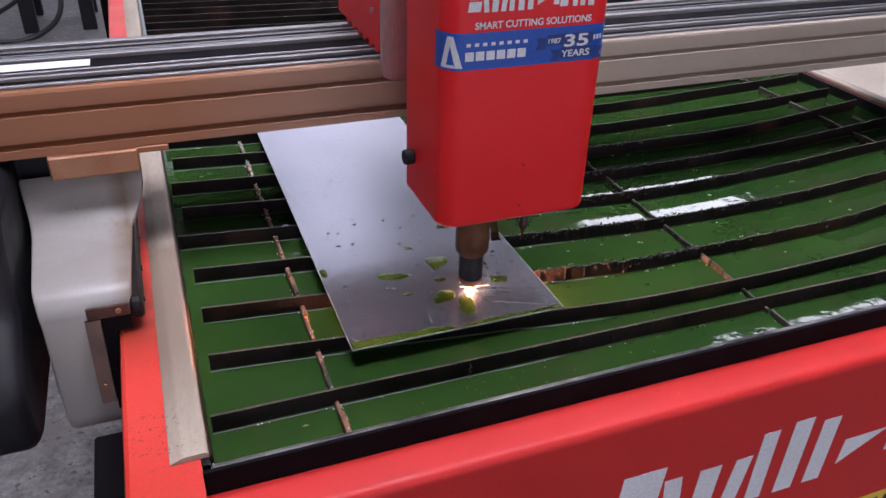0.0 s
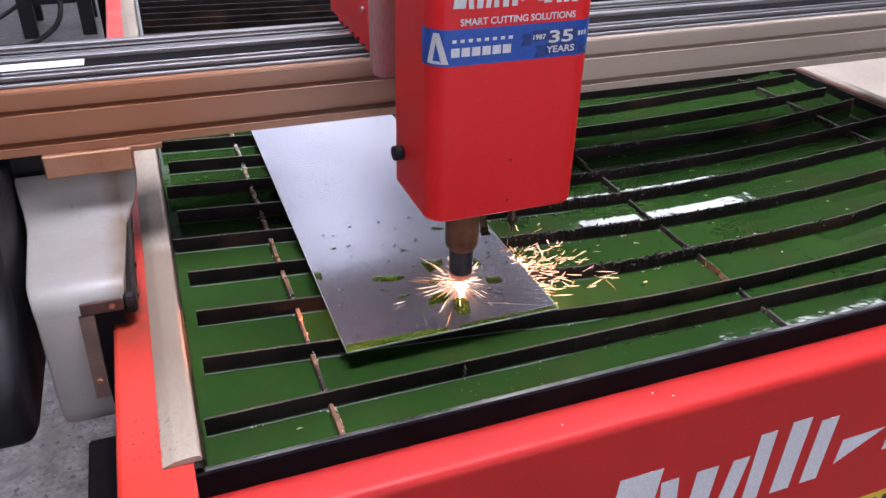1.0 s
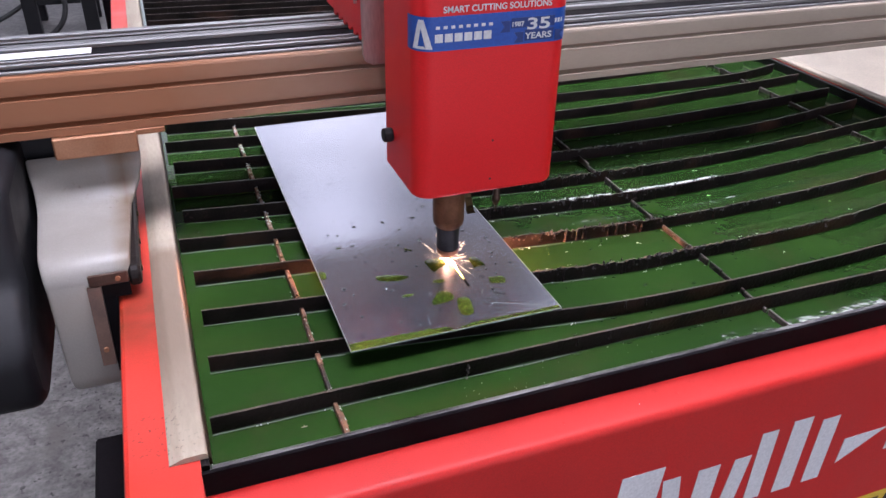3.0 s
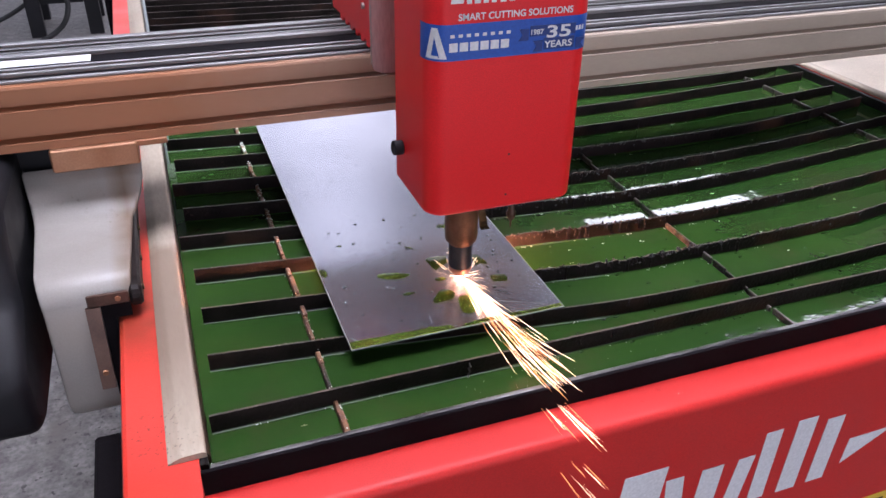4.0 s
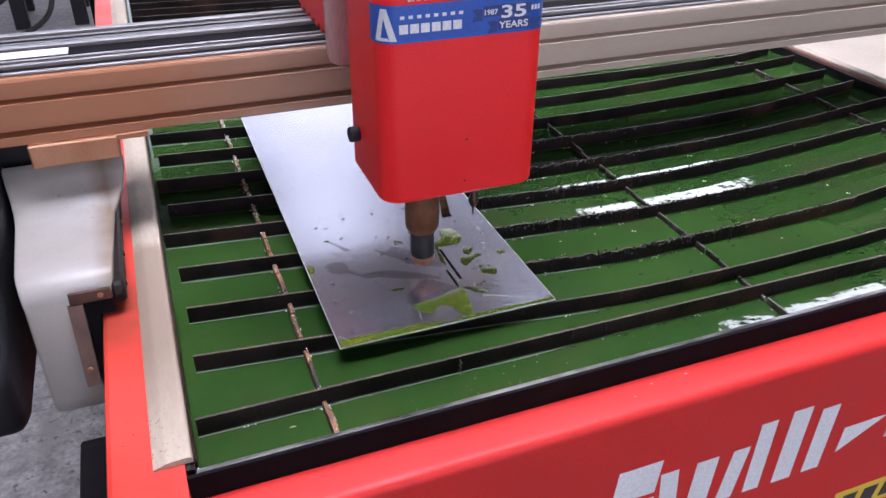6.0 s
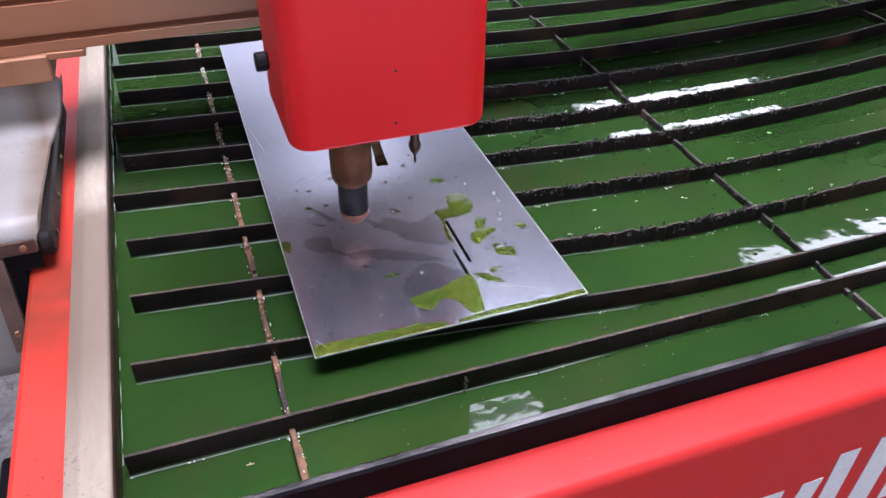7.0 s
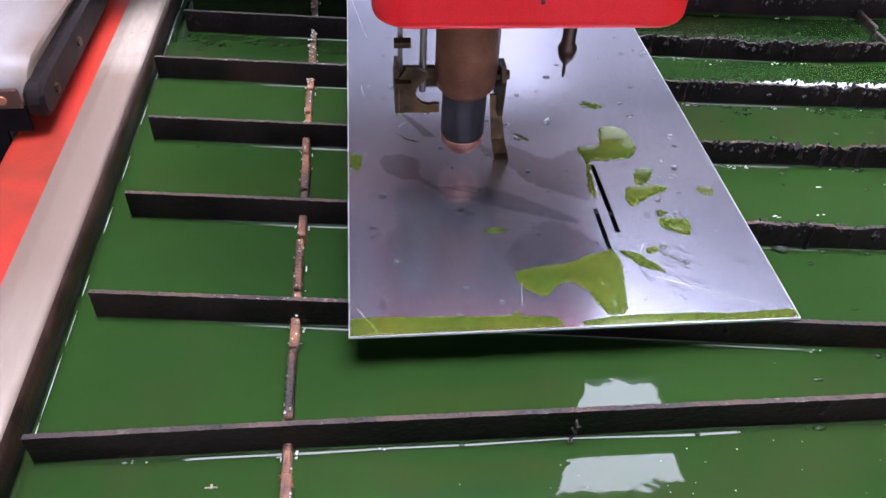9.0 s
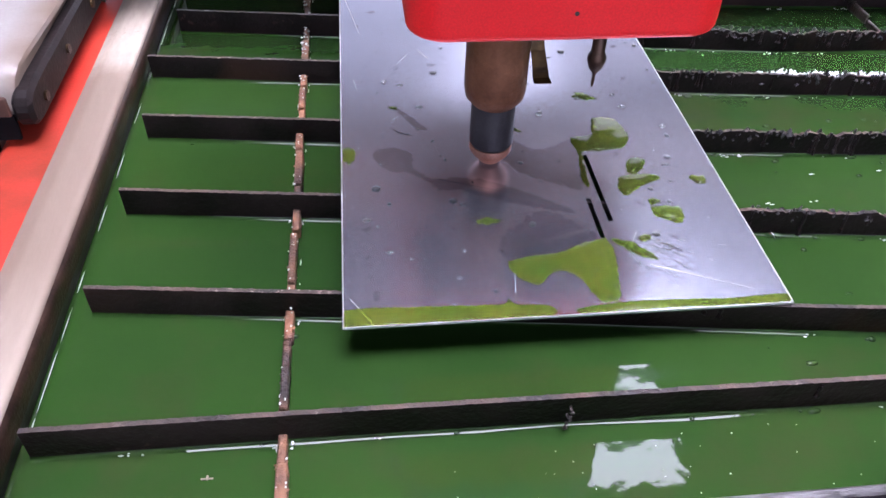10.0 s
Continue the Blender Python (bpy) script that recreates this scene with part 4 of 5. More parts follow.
def build_gantry():
    y0, zb, zt = 0.220, 1.036, 1.113
    front = [(y0 + 0.095, zb), (y0 + 0.170, zb + 0.045), (y0 + 0.170, zt), (y0 + 0.006, zt), (y0 + 0.001, zt - 0.001), (y0, zt - 0.004), (y0, zt - 0.019), (y0 + 0.010, zt - 0.021), (y0 + 0.010, zt - 0.026),
             (y0 - 0.002, zt - 0.029), (y0 - 0.002, zt - 0.056), (y0 + 0.010, zt - 0.058), (y0 + 0.010, zt - 0.064), (y0 - 0.003, zt - 0.067), (y0 - 0.003, zb)]
    # the orange toward the left end is arc light put into the colour
    part("beam", prism(bmesh.new(), front, "x", -0.62, 1.75), ALU, gantry, "dirty tan-grey aluminium extrusion, arc glow painted into its left")
    top = [(0.008, 0.005, 0.004, ALU_TOP), (0.018, 0.008, 0.003, BLACK), (0.030, 0.005, 0.006, ALU_TOP), (0.039, 0.007, 0.003, ALU_DARK), (0.050, 0.004, 0.005, ALU_TOP), (0.058, 0.004, 0.003, BLACK),
           (0.064, 0.028, 0.003, BLACK), (0.096, 0.012, 0.007, ALU_TOP), (0.110, 0.006, 0.003, BLACK), (0.119, 0.006, 0.005, ALU_DARK), (0.128, 0.005, 0.003, BLACK), (0.136, 0.007, 0.005, ALU_DARK), (0.146, 0.005, 0.003, BLACK), (0.155, 0.012, 0.006, ALU_TOP)]
    for dy, w, h, m in top:
        box_part("top_rail", m, gantry, -0.62, 1.75, y0 + dy, y0 + dy + w, zt + 0.0005, zt + h, 0.0008)
    box_part("tape_strip", WHITE, gantry, -0.62, -0.218, y0 + 0.064, y0 + 0.091, zt + 0.0032, zt + 0.0038, 0, "white tape strip")
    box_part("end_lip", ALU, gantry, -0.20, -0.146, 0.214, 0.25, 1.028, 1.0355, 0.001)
    box_part("end_bracket", TAN, gantry, -0.279, -0.181, 0.210, 0.36, 1.0070, 1.0355, 0.002, "tan steel bracket")
    # motor cover
    prof = [(0.262, 0.988, -0.320, -0.183), (0.246, 0.9985, -0.3195, -0.1815), (0.238, 0.995, -0.319, -0.1815), (0.230, 0.981, -0.318, -0.183), (0.221, 0.965, -0.316, -0.188), (0.208, 0.953, -0.3145, -0.196),
            (0.192, 0.949, -0.313, -0.202), (0.080, 0.9485, -0.3065, -0.2065), (0.064, 0.9475, -0.3045, -0.207), (0.053, 0.942, -0.303, -0.208), (0.0465, 0.931, -0.302, -0.2095), (0.0450, 0.9225, -0.3015, -0.2105),
            (0.0447, 0.9215, -0.301, -0.232), (0.026, 0.806, -0.2985, -0.233), (0.0265, 0.794, -0.2965, -0.233), (0.034, 0.786, -0.295, -0.233), (0.050, 0.781, -0.294, -0.233), (0.262, 0.781, -0.294, -0.233)]
    bm = bmesh.new()

    def inset(d):
        out, n = [], len(prof)
        for k in range(n):
            (y0, z0), (y1, z1) = prof[k - 1][:2], prof[(k + 1) % n][:2]
            ty, tz = y1 - y0, z1 - z0
            f = d / max(math.hypot(ty, tz), 1e-6)
            out.append((prof[k][0] - tz * f, prof[k][1] + ty * f))
        return out

    rings = []
    for share, dx, d in ((0, 0.0, 0.0040), (0, 0.0012, 0.0014), (0, 0.0042, 0.0), (1, -0.0042, 0.0), (1, -0.0012, 0.0014), (1, 0.0, 0.0040)):
        shape = inset(d)
        rings.append([bm.verts.new((p[2 + share] + dx, y, z)) for p, (y, z) in zip(prof, shape)])
    for a, b in zip(rings, rings[1:]):
        for k in range(len(prof)):
            j = (k + 1) % len(prof)
            bm.faces.new((a[k], b[k], b[j], a[j]))
    for ring in (rings[0], rings[-1]):
        back = [bm.verts.new((v.co.x, 0.2625, v.co.z)) for v in ring[:-1]]
        for k in range(len(back) - 1):
            bm.faces.new((ring[k], ring[k + 1], back[k + 1], back[k]))
    smooth(part("motor_cover", bm, GREY_COVER, gantry, "off-white moulded motor cover with rusty grime"), 38)
    side = [(0.335, 0.930), (0.330, 0.936), (0.066, 0.937), (0.049, 0.9355), (0.0415, 0.931), (0.0395, 0.924), (0.0400, 0.916), (0.0445, 0.911), (0.052, 0.9095), (0.335, 0.9095)]
    part("cover_side_plate", prism(bmesh.new(), side, "x", -0.2125, -0.1990), PLATE, gantry, "black side plate with rivets").modifiers.new("round", "BEVEL").width = 0.003
    for dy, z in ((0.066, 0.921), (0.128, 0.923), (0.205, 0.923), (0.285, 0.923)):
        part("rivet", rod(bmesh.new(), (-0.1993, dy, z), (-0.1971, dy, z), 0.0036), BRASS, gantry)
    # solid black blocks put in for the dark of the recess
    inner = bmesh.new()
    prism(inner, [(0.043, 0.9030), (0.0405, 0.9030), (0.0215, 0.812), (0.043, 0.812)], "x", -0.2434, -0.2296)
    prism(inner, [(0.0442, 0.9205), (0.0412, 0.9205), (0.0400, 0.9031), (0.0430, 0.9031)], "x", -0.2434, -0.2128)
    part("recess_dark_fill", inner, BLACK, gantry)
    bk = bmesh.new()
    box(bk, -0.2555, -0.2127, 0.0385, 0.0415, 0.9210, 0.9360, 0.0012)
    leaning = [(0.0410, 0.9207), (0.0380, 0.9207), (0.0175, 0.826), (0.0205, 0.826)]
    prism(bk, leaning, "x", -0.2585, -0.2435)
    part("corner_bracket", bk, BROWN, gantry, "rust-brown angle bracket")
    for x, dy, z in ((-0.224, 0.0382, 0.9285), (-0.2515, 0.0205, 0.846)):
        part("rivet", rod(bmesh.new(), (x, dy - 0.0015, z), (x, dy + 0.002, z), 0.0030), TAN, gantry)
    box_part("drive_housing", BLACK_PLASTIC, gantry, -0.60, -0.2825, 0.263, 0.40, 0.80, 1.0355, 0.003)
    drive = part("drive_cover", prism(bmesh.new(), [(0.30, 1.03), (0.10, 1.03), (0.075, 0.99), (0.06, 0.93), (0.0, 0.90), (-0.02, 0.88), (-0.02, 0.822), (0.0, 0.80), (0.03, 0.79), (0.30, 0.79)], "x", -0.56, -0.3210), BLACK_PLASTIC, gantry, "black moulded drive cover")
    bv = drive.modifiers.new("round", "BEVEL")
    bv.width, bv.segments, bv.limit_method, bv.angle_limit = 0.015, 3, "ANGLE", radians(30)
    smooth(drive, 50)


build_gantry()

carriage = thing("head_carriage", "red toothed carriage with a brushed steel plate on the beam", "carriage")


def build_carriage():
    # red side plate with a toothed lower edge
    teeth = [(0.215, 1.30), (0.215, 1.128)]
    for k in range(6):
        y = 0.225 + 0.028 * k
        teeth += [(y, 1.121), (y + 0.010, 1.121), (y + 0.010, 1.128), (y + 0.018, 1.128)]
    teeth += [(0.42, 1.128), (0.42, 1.30)]
    part("side_plate", prism(bmesh.new(), teeth, "x", -0.044, -0.040), RED, carriage, "red toothed side plate")
    box_part("top_plate", RED, carriage, -0.0395, 0.10, 0.215, 0.42, 1.29, 1.30)
    plate = [(-0.066, 1.45), (-0.066, 1.130), (-0.063, 1.122), (-0.055, 1.118), (0.11, 1.118), (0.11, 1.45)]
    part("front_plate", prism(bmesh.new(), plate, "y", 0.128, 0.136), STEEL, carriage, "brushed stainless plate")
    box_part("slide_block", BLACK_PLASTIC, carriage, -0.03, 0.09, 0.1365, 0.214, 1.12, 1.28, 0.003)
    for y, z in ((0.24, 1.17), (0.30, 1.19), (0.24, 1.22)):
        part("bolt", rod(bmesh.new(), (-0.0475, y, z), (-0.0442, y, z), 0.004), STEEL, carriage)


build_carriage()

# ---- the cutting head; its origin is the nozzle's tip ----
head = thing("plasma_torch", "red torch housing with logo labels over a copper-tipped plasma torch", "plasma torch")
HX0, HX1, HY0, HY1, HZ0, HZ1, HR = -0.058, 0.117, -0.048, 0.064, 0.1095, 0.43, 0.022


def housing_outline(off=0.0):
    pts = [(HX0 - off, HY1)]
    for k in range(9):
        a = math.pi + math.pi / 2 * k / 8
        pts.append((HX0 + HR + (HR + off) * math.cos(a), HY0 + HR + (HR + off) * math.sin(a)))
    for k in range(9):
        a = 1.5 * math.pi + math.pi / 2 * k / 8
        pts.append((HX1 - HR + (HR + off) * math.cos(a), HY0 + HR + (HR + off) * math.sin(a)))
    return pts + [(HX1 + off, HY1)]


def build_head():
    bm = bmesh.new()
    rings = [[bm.verts.new((x, y, z)) for x, y in housing_outline(off)] for off, z in ((-0.0045, HZ0), (-0.0024, HZ0 + 0.0005), (-0.0010, HZ0 + 0.0016), (-0.0002, HZ0 + 0.0034), (0.0, HZ0 + 0.006), (0.0, HZ1))]
    for a, b in zip(rings, rings[1:]):
        for k in range(len(a)):
            j = (k + 1) % len(a)
            bm.faces.new((a[k], a[j], b[j], b[k]))
    bm.faces.new(rings[-1])
    rim = [[bm.verts.new((x, y - 0.004 * (y > 0.05), z)) for x, y in housing_outline(-0.0075)] for z in (HZ0 + 0.0004, 0.170)]
    for a, b in ((rings[0], rim[0]), (rim[0], rim[1])):
        for k in range(len(a)):
            j = (k + 1) % len(a)
            face = bm.faces.new((a[k], b[k], b[j], a[j]))
            face.material_index = int(a is rim[0])
    bm.faces.new(rim[1]).material_index = 1
    housing = smooth(part("housing", bm, RED, head), 35)
    housing.data.materials.append(BLACK_PLASTIC)
    # wrap-round blue label
    path = housing_outline(0.0005)
    path[0] = (path[0][0], -0.022)
    path[-1] = (path[-1][0], -0.010)
    bm = bmesh.new()
    z0, z1 = 0.279, 0.314
    lo, hi = [bm.verts.new((x, y, z0)) for x, y in path], [bm.verts.new((x, y, z1)) for x, y in path]
    for k in range(len(path) - 1):
        bm.faces.new((lo[k], lo[k + 1], hi[k + 1], hi[k]))
    label = smooth(part("blue_label", bm, BLUE, head, "glossy blue wrap-round label"))
    fy = HY0 - 0.0009

    def flat(name, outline, material, y=fy, parent=label):
        return part(name, prism(bmesh.new(), outline, "y", y - 0.0004, y), material, parent)

    wrap = housing_outline(0.0011)

    def along(u):
        """The place on the label at u metres from the middle of the left corner, to the right."""
        pts = wrap[3:]
        for (x0, y0), (x1, y1) in zip(pts, pts[1:]):
            d = math.hypot(x1 - x0, y1 - y0)
            if u <= d:
                return x0 + (x1 - x0) * u / d, y0 + (y1 - y0) * u / d
            u -= d
        return pts[-1]

    # plain white emblem: a slanted frame of two strokes round the corner
    bm = bmesh.new()
    for (b0, b1), (t0, t1) in (((0.0, 0.006), (0.007, 0.0115)), ((0.0155, 0.0225), (0.0075, 0.013)), ((0.004, 0.0155), (0.006, 0.0135))):
        lo_z, hi_z = (0.2815, 0.3110) if b0 != 0.004 else (0.2815, 0.2845)
        rows = []
        for k in range(7):
            f = k / 6
            ends = [along(b0 + (t0 - b0) * f), along((b0 + b1) / 2 + ((t0 + t1) / 2 - (b0 + b1) / 2) * f), along(b1 + (t1 - b1) * f)]
            rows.append([bm.verts.new((x, y - 0.0002 * (b0 == 0.004), lo_z + (hi_z - lo_z) * f)) for x, y in ends])
        for a, b in zip(rows, rows[1:]):
            for q in range(2):
                bm.faces.new((a[q], a[q + 1], b[q + 1], b[q]))
    part("emblem", bm, WHITE, label)
    for k in range(8):
        x = -0.0375 + 0.0083 * k
        flat("bar", [(x, 0.3015), (x + 0.0042, 0.3015), (x + 0.0042, 0.3045), (x, 0.3045)], WHITE)
    for k in range(6):
        x = -0.0385 + 0.0107 * k
        flat("bar", [(x, 0.288), (x + 0.0086, 0.288), (x + 0.0086, 0.2965), (x, 0.2965)], WHITE)
    flat("ribbon", [(0.046, 0.2965), (0.118 - HR, 0.2965), (0.118 - HR, 0.3070), (0.046, 0.3070)], NAVY)
    flat("ribbon", [(0.062, 0.2825), (0.0955, 0.2825), (0.0955, 0.2940), (0.062, 0.2940)], NAVY)
    flat("ribbon", [(0.034, 0.2930), (0.0445, 0.2930), (0.0445, 0.3045), (0.034, 0.3045), (0.038, 0.2985)], NAVY)
    flat("ribbon", [(0.050, 0.2810), (0.0605, 0.2810), (0.0605, 0.2920), (0.050, 0.2920), (0.054, 0.2865)], NAVY)
    flat("ribbon", [(0.0975, 0.2810), (0.1075, 0.2810), (0.1030, 0.2865), (0.1075, 0.2920), (0.0975, 0.2920)], NAVY)
    # the year past the number runs round the corner
    bm = bmesh.new()
    for k in range(4):
        q = [along(0.1545 + 0.0042 * k + d) for d in (0.0, 0.0030)]
        bm.faces.new([bm.verts.new((x, y, z)) for (x, y), z in ((q[0], 0.2992), (q[1], 0.2992), (q[1], 0.3038), (q[0], 0.3038))])
    part("print_bars", bm, WHITE, label)
    writing("35", 0.0630, 0.2945, 0.0165, WHITE, label, 0.0275)
    writing("YEARS", 0.0625, 0.2845, 0.0092, WHITE, label, 0.0305)
    writing("1987", 0.0455, 0.2985, 0.0068, WHITE, label, 0.0150)
    writing("SMART CUTTING SOLUTIONS", -0.030, 0.3175, 0.0090, WHITE, head, 0.121)
    maker_shapes(head, lambda u, v: (-0.0385 + (u - 0.230) * 0.212, 0.3325 + (v - 0.688) * 0.215), fy)
    # clamp knob on the side
    kb = turned(bmesh.new(), [(0.003, 0), (0.003, 0.006), (0.0075, 0.007), (0.0085, 0.009), (0.0085, 0.017), (0.0075, 0.0185)], 20)
    bmesh.ops.transform(kb, verts=kb.verts, matrix=pose(HX0 + 0.007, 0.040, 0.157, 0, -90, 0))
    part("side_knob", kb, BLACK_PLASTIC, head, "black plastic knob")
    for x, z in ((0.032, 0.173), (0.031, 0.126)):
        part("screw_hole", rod(bmesh.new(), (x, HY0 + 0.001, z), (x, HY0 - 0.0004, z), 0.0013, 10), INK, head)
    torch = smooth(part("torch_body", turned(bmesh.new(), [(0.0135, 0.044), (0.0185, 0.050), (0.0195, 0.056), (0.0195, 0.108), (0.0195, 0.1695)], 36), BRONZE, head, "heat-stained bronze torch sleeve"), 40)
    smooth(part("retaining_cap", turned(bmesh.new(), [(0.0130, 0.0135), (0.0142, 0.0155), (0.0142, 0.047), (0.012, 0.0475)], 36), CAP, torch, "dark grey retaining cap"), 30)
    smooth(part("copper_shield", turned(bmesh.new(), [(0.0025, 0.0), (0.0070, 0.0003), (0.0085, 0.002), (0.0122, 0.0065), (0.0139, 0.0095), (0.0139, 0.0134)], 36), COPPER, torch, "bright copper shield"), 40)
    # pointer beside the torch
    smooth(part("pointer", turned(bmesh.new(), [(0.0005, 0), (0.0011, 0.003), (0.0012, 0.009), (0.0042, 0.013), (0.0058, 0.018), (0.0058, 0.021), (0.0042, 0.024), (0.0042, 0.112)], 20, (0.0602, -0.006, 0.0570)), DARK_BRONZE, head, "dark pointed marker"), 40)


def writing(text, x, z, size, material, parent, width=0.0):
    """Text standing on the front of the housing, from x on, base line at z."""
    cu = bpy.data.curves.new("writing", "FONT")
    cu.body, cu.size, cu.extrude, cu.offset = text, size, 0.0, size * 0.022
    ob = new("writing", cu)
    me = bpy.data.meshes.new_from_object(ob.evaluated_get(bpy.context.evaluated_depsgraph_get()))
    bpy.data.objects.remove(ob)
    wide = max(v.co.x for v in me.vertices)
    f = width / wide if width else 1.0
    for v in me.vertices:
        v.co = (x + v.co.x * f, HY0 - 0.0016, z + v.co.y)
    me.materials.append(material)
    out = new("writing", me)
    out.parent = parent
    return out


def maker_shapes(parent, place, y):
    """The maker's mark as a row of plain white blocks and a wedge; place turns the panel's x and z into those of the surface."""
    def shape(name, outline):
        return part(name, prism(bmesh.new(), [place(u, v) for u, v in outline], "y", y - 0.0006, y), WHITE, parent)

    for x0, x1, z0, z1, lean in (
        (0.234, 0.292, 0.692, 0.734, 0.006), (0.243, 0.297, 0.742, 0.789, 0.004),
        (0.310, 0.333, 0.688, 0.766, -0.008), (0.345, 0.374, 0.688, 0.766, 0.004), (0.388, 0.411, 0.688, 0.766, 0.010),
        (0.4275, 0.4505, 0.688, 0.796, 0.001), (0.470, 0.498, 0.687, 0.801, 0.002), (0.515, 0.541, 0.688, 0.790, 0.002),
        (0.642, 0.668, 0.702, 0.786, 0.003), (0.674, 0.712, 0.692, 0.720, 0.002), (0.675, 0.713, 0.766, 0.796, 0.002),
        (0.738, 0.761, 0.690, 0.766, 0.0), (0.776, 0.799, 0.690, 0.766, 0.0), (0.816, 0.845, 0.688, 0.793, 0.0)):
        shape("logo_block", [(x0, z0), (x1, z0), (x1 + lean, z1), (x0 + lean, z1)])
    shape("logo_wedge", [(0.563, 0.704), (0.632, 0.744), (0.565, 0.744)])


build_head()


def build_probe():
    """The height probe that drops beside the torch: a yoke on two rods and a bent foot."""
    bm = bmesh.new()
    arch = [(-0.042, 0.0355), (-0.017, 0.0355), (-0.017, 0.041)]
    arch += [(-0.0235 + 0.0085 * math.cos(radians(a)), 0.0495 + 0.0085 * math.sin(radians(a))) for a in (-62, -90, -120, -150, -180, 150, 120)]
    arch += [(-0.0235, 0.062), (-0.030, 0.066), (-0.038, 0.066), (-0.042, 0.060)]
    prism(bm, arch, "y", -0.0105, -0.0075)
    prism(bm, [(-0.010, 0.0355), (0.013, 0.0355), (0.015, 0.039), (0.015, 0.056), (0.006, 0.066), (-0.010, 0.066)], "x", -0.0445, -0.0422)
    prism(bm, [(-0.008, 0.030), (0.013, 0.030), (0.015, 0.036), (0.015, 0.056), (0.006, 0.064), (-0.006, 0.064), (-0.011, 0.056)], "x", 0.0212, 0.0242)
    box(bm, -0.042, 0.021, 0.0215, 0.0245, 0.034, 0.050, 0.001)
    box(bm, -0.0445, -0.040, 0.0155, 0.0245, 0.034, 0.050, 0.001)
    box(bm, 0.0212, 0.0245, 0.0155, 0.0240, 0.034, 0.050, 0.001)
    yoke = part("probe_yoke", bm, BRASS, head, "grimy brass probe yoke")
    part("guide_rod", rod(bmesh.new(), (-0.041, 0.0, 0.055), (-0.041, 0.0, 0.115), 0.0016), STEEL, yoke)
    part("guide_rod", rod(bmesh.new(), (-0.027, 0.0, 0.045), (-0.027, 0.0, 0.115), 0.0022), STEEL, yoke)
    for x, y, z in ((-0.041, -0.004, 0.080), (-0.041, -0.010, 0.056), (0.0205, -0.004, 0.058)):
        part("bolt", rod(bmesh.new(), (x - 0.004, y, z), (x + 0.006, y, z), 0.0035, 6), BRASS, yoke)
    foot = bmesh.new()
    line = [(0.0205, 0.002, 0.040), (0.0215, -0.002, 0.025), (0.0235, -0.004, 0.010), (0.0265, -0.003, -0.002), (0.0285, 0.000, -0.0115), (0.029, -0.005, -0.0128)]
    for k, (a, b) in enumerate(zip(line, line[1:])):
        wa, wb = 0.0036 + 0.0004 * k, 0.0040 + 0.0004 * k
        va = [foot.verts.new(p) for p in ((a[0] - wa, a[1], a[2]), (a[0] + wa, a[1], a[2]), (b[0] + wb, b[1], b[2]), (b[0] - wb, b[1], b[2]))]
        vb = [foot.verts.new((v.co.x, v.co.y + 0.0014, v.co.z + 0.0002)) for v in va]
        foot.faces.new(va)
        foot.faces.new(vb[::-1])
        for k in range(4):
            foot.faces.new((va[k], vb[k], vb[(k + 1) % 4], va[(k + 1) % 4]))
    part("probe_foot", foot, BRASS, yoke, "bent brass strip foot")
    return yoke


probe = build_probe()
arc_bm = bmesh.new()
bmesh.ops.create_icosphere(arc_bm, subdivisions=3, radius=0.0032, matrix=Matrix.Diagonal((1, 1, 0.8, 1)))
arc = part("plasma_arc", arc_bm, ARC, head, "blinding white plasma arc")
jet = part("plasma_jet", turned(bmesh.new(), [(0.0012, -0.0255), (0.0030, -0.020), (0.0028, -0.012), (0.0010, -0.0068)], 14), JET, head, "white-hot plasma leaving the kerf")

# ---- marks on the table front ----
def build_front_marks():
    """The maker's mark as plain white shapes, and a yellow sticker with dark bars."""
    y, drop = -0.1652, 0.006

    def flat(name, outline, material, parent, dy=0.0):
        return part(name, prism(bmesh.new(), [(u - 0.004, v - drop) for u, v in outline], "y", y - 0.0006 - dy, y - dy), material, parent)

    mark = thing("front_logo", "white vinyl logo shapes on the red front panel", "logo sticker")
    maker_shapes(mark, lambda u, v: (u, v), y)
    sticker = thing("yellow_sticker", "yellow sticker with dark print on the red front panel", "sticker")
    flat("backing", [(0.60, 0.575), (0.95, 0.575), (0.95, 0.622), (0.60, 0.622)], YELLOW, sticker)
    for k in range(9):
        x = 0.612 + 0.036 * k
        flat("print_bar", [(x, 0.585), (x + 0.024, 0.585), (x + 0.028, 0.612), (x + 0.004, 0.612)], INK, sticker, 0.0008)


build_front_marks()

# ---- things on the floor beyond ----
def build_trestle():
    stand = thing("steel_trestle", "black steel trestle standing on the concrete floor", "trestle", at=(-0.64, 4.85, 0))
    for x in (-0.17, 0.17):
        for y in (0.0, 0.45):
            box_part("leg", BLACK_PLASTIC, stand, x - 0.042, x + 0.042, y - 0.035, y + 0.035, 0, 0.72, 0.004)
    box_part("rail", BLACK_PLASTIC, stand, -0.125, 0.125, -0.025, 0.025, 0.20, 0.27, 0.003)
    box_part("rail", BLACK_PLASTIC, stand, -0.125, 0.125, 0.425, 0.475, 0.20, 0.27, 0.003)
    box_part("top", BLACK_PLASTIC, stand, -0.24, 0.24, -0.08, 0.53, 0.7205, 0.76, 0.004)


build_trestle()


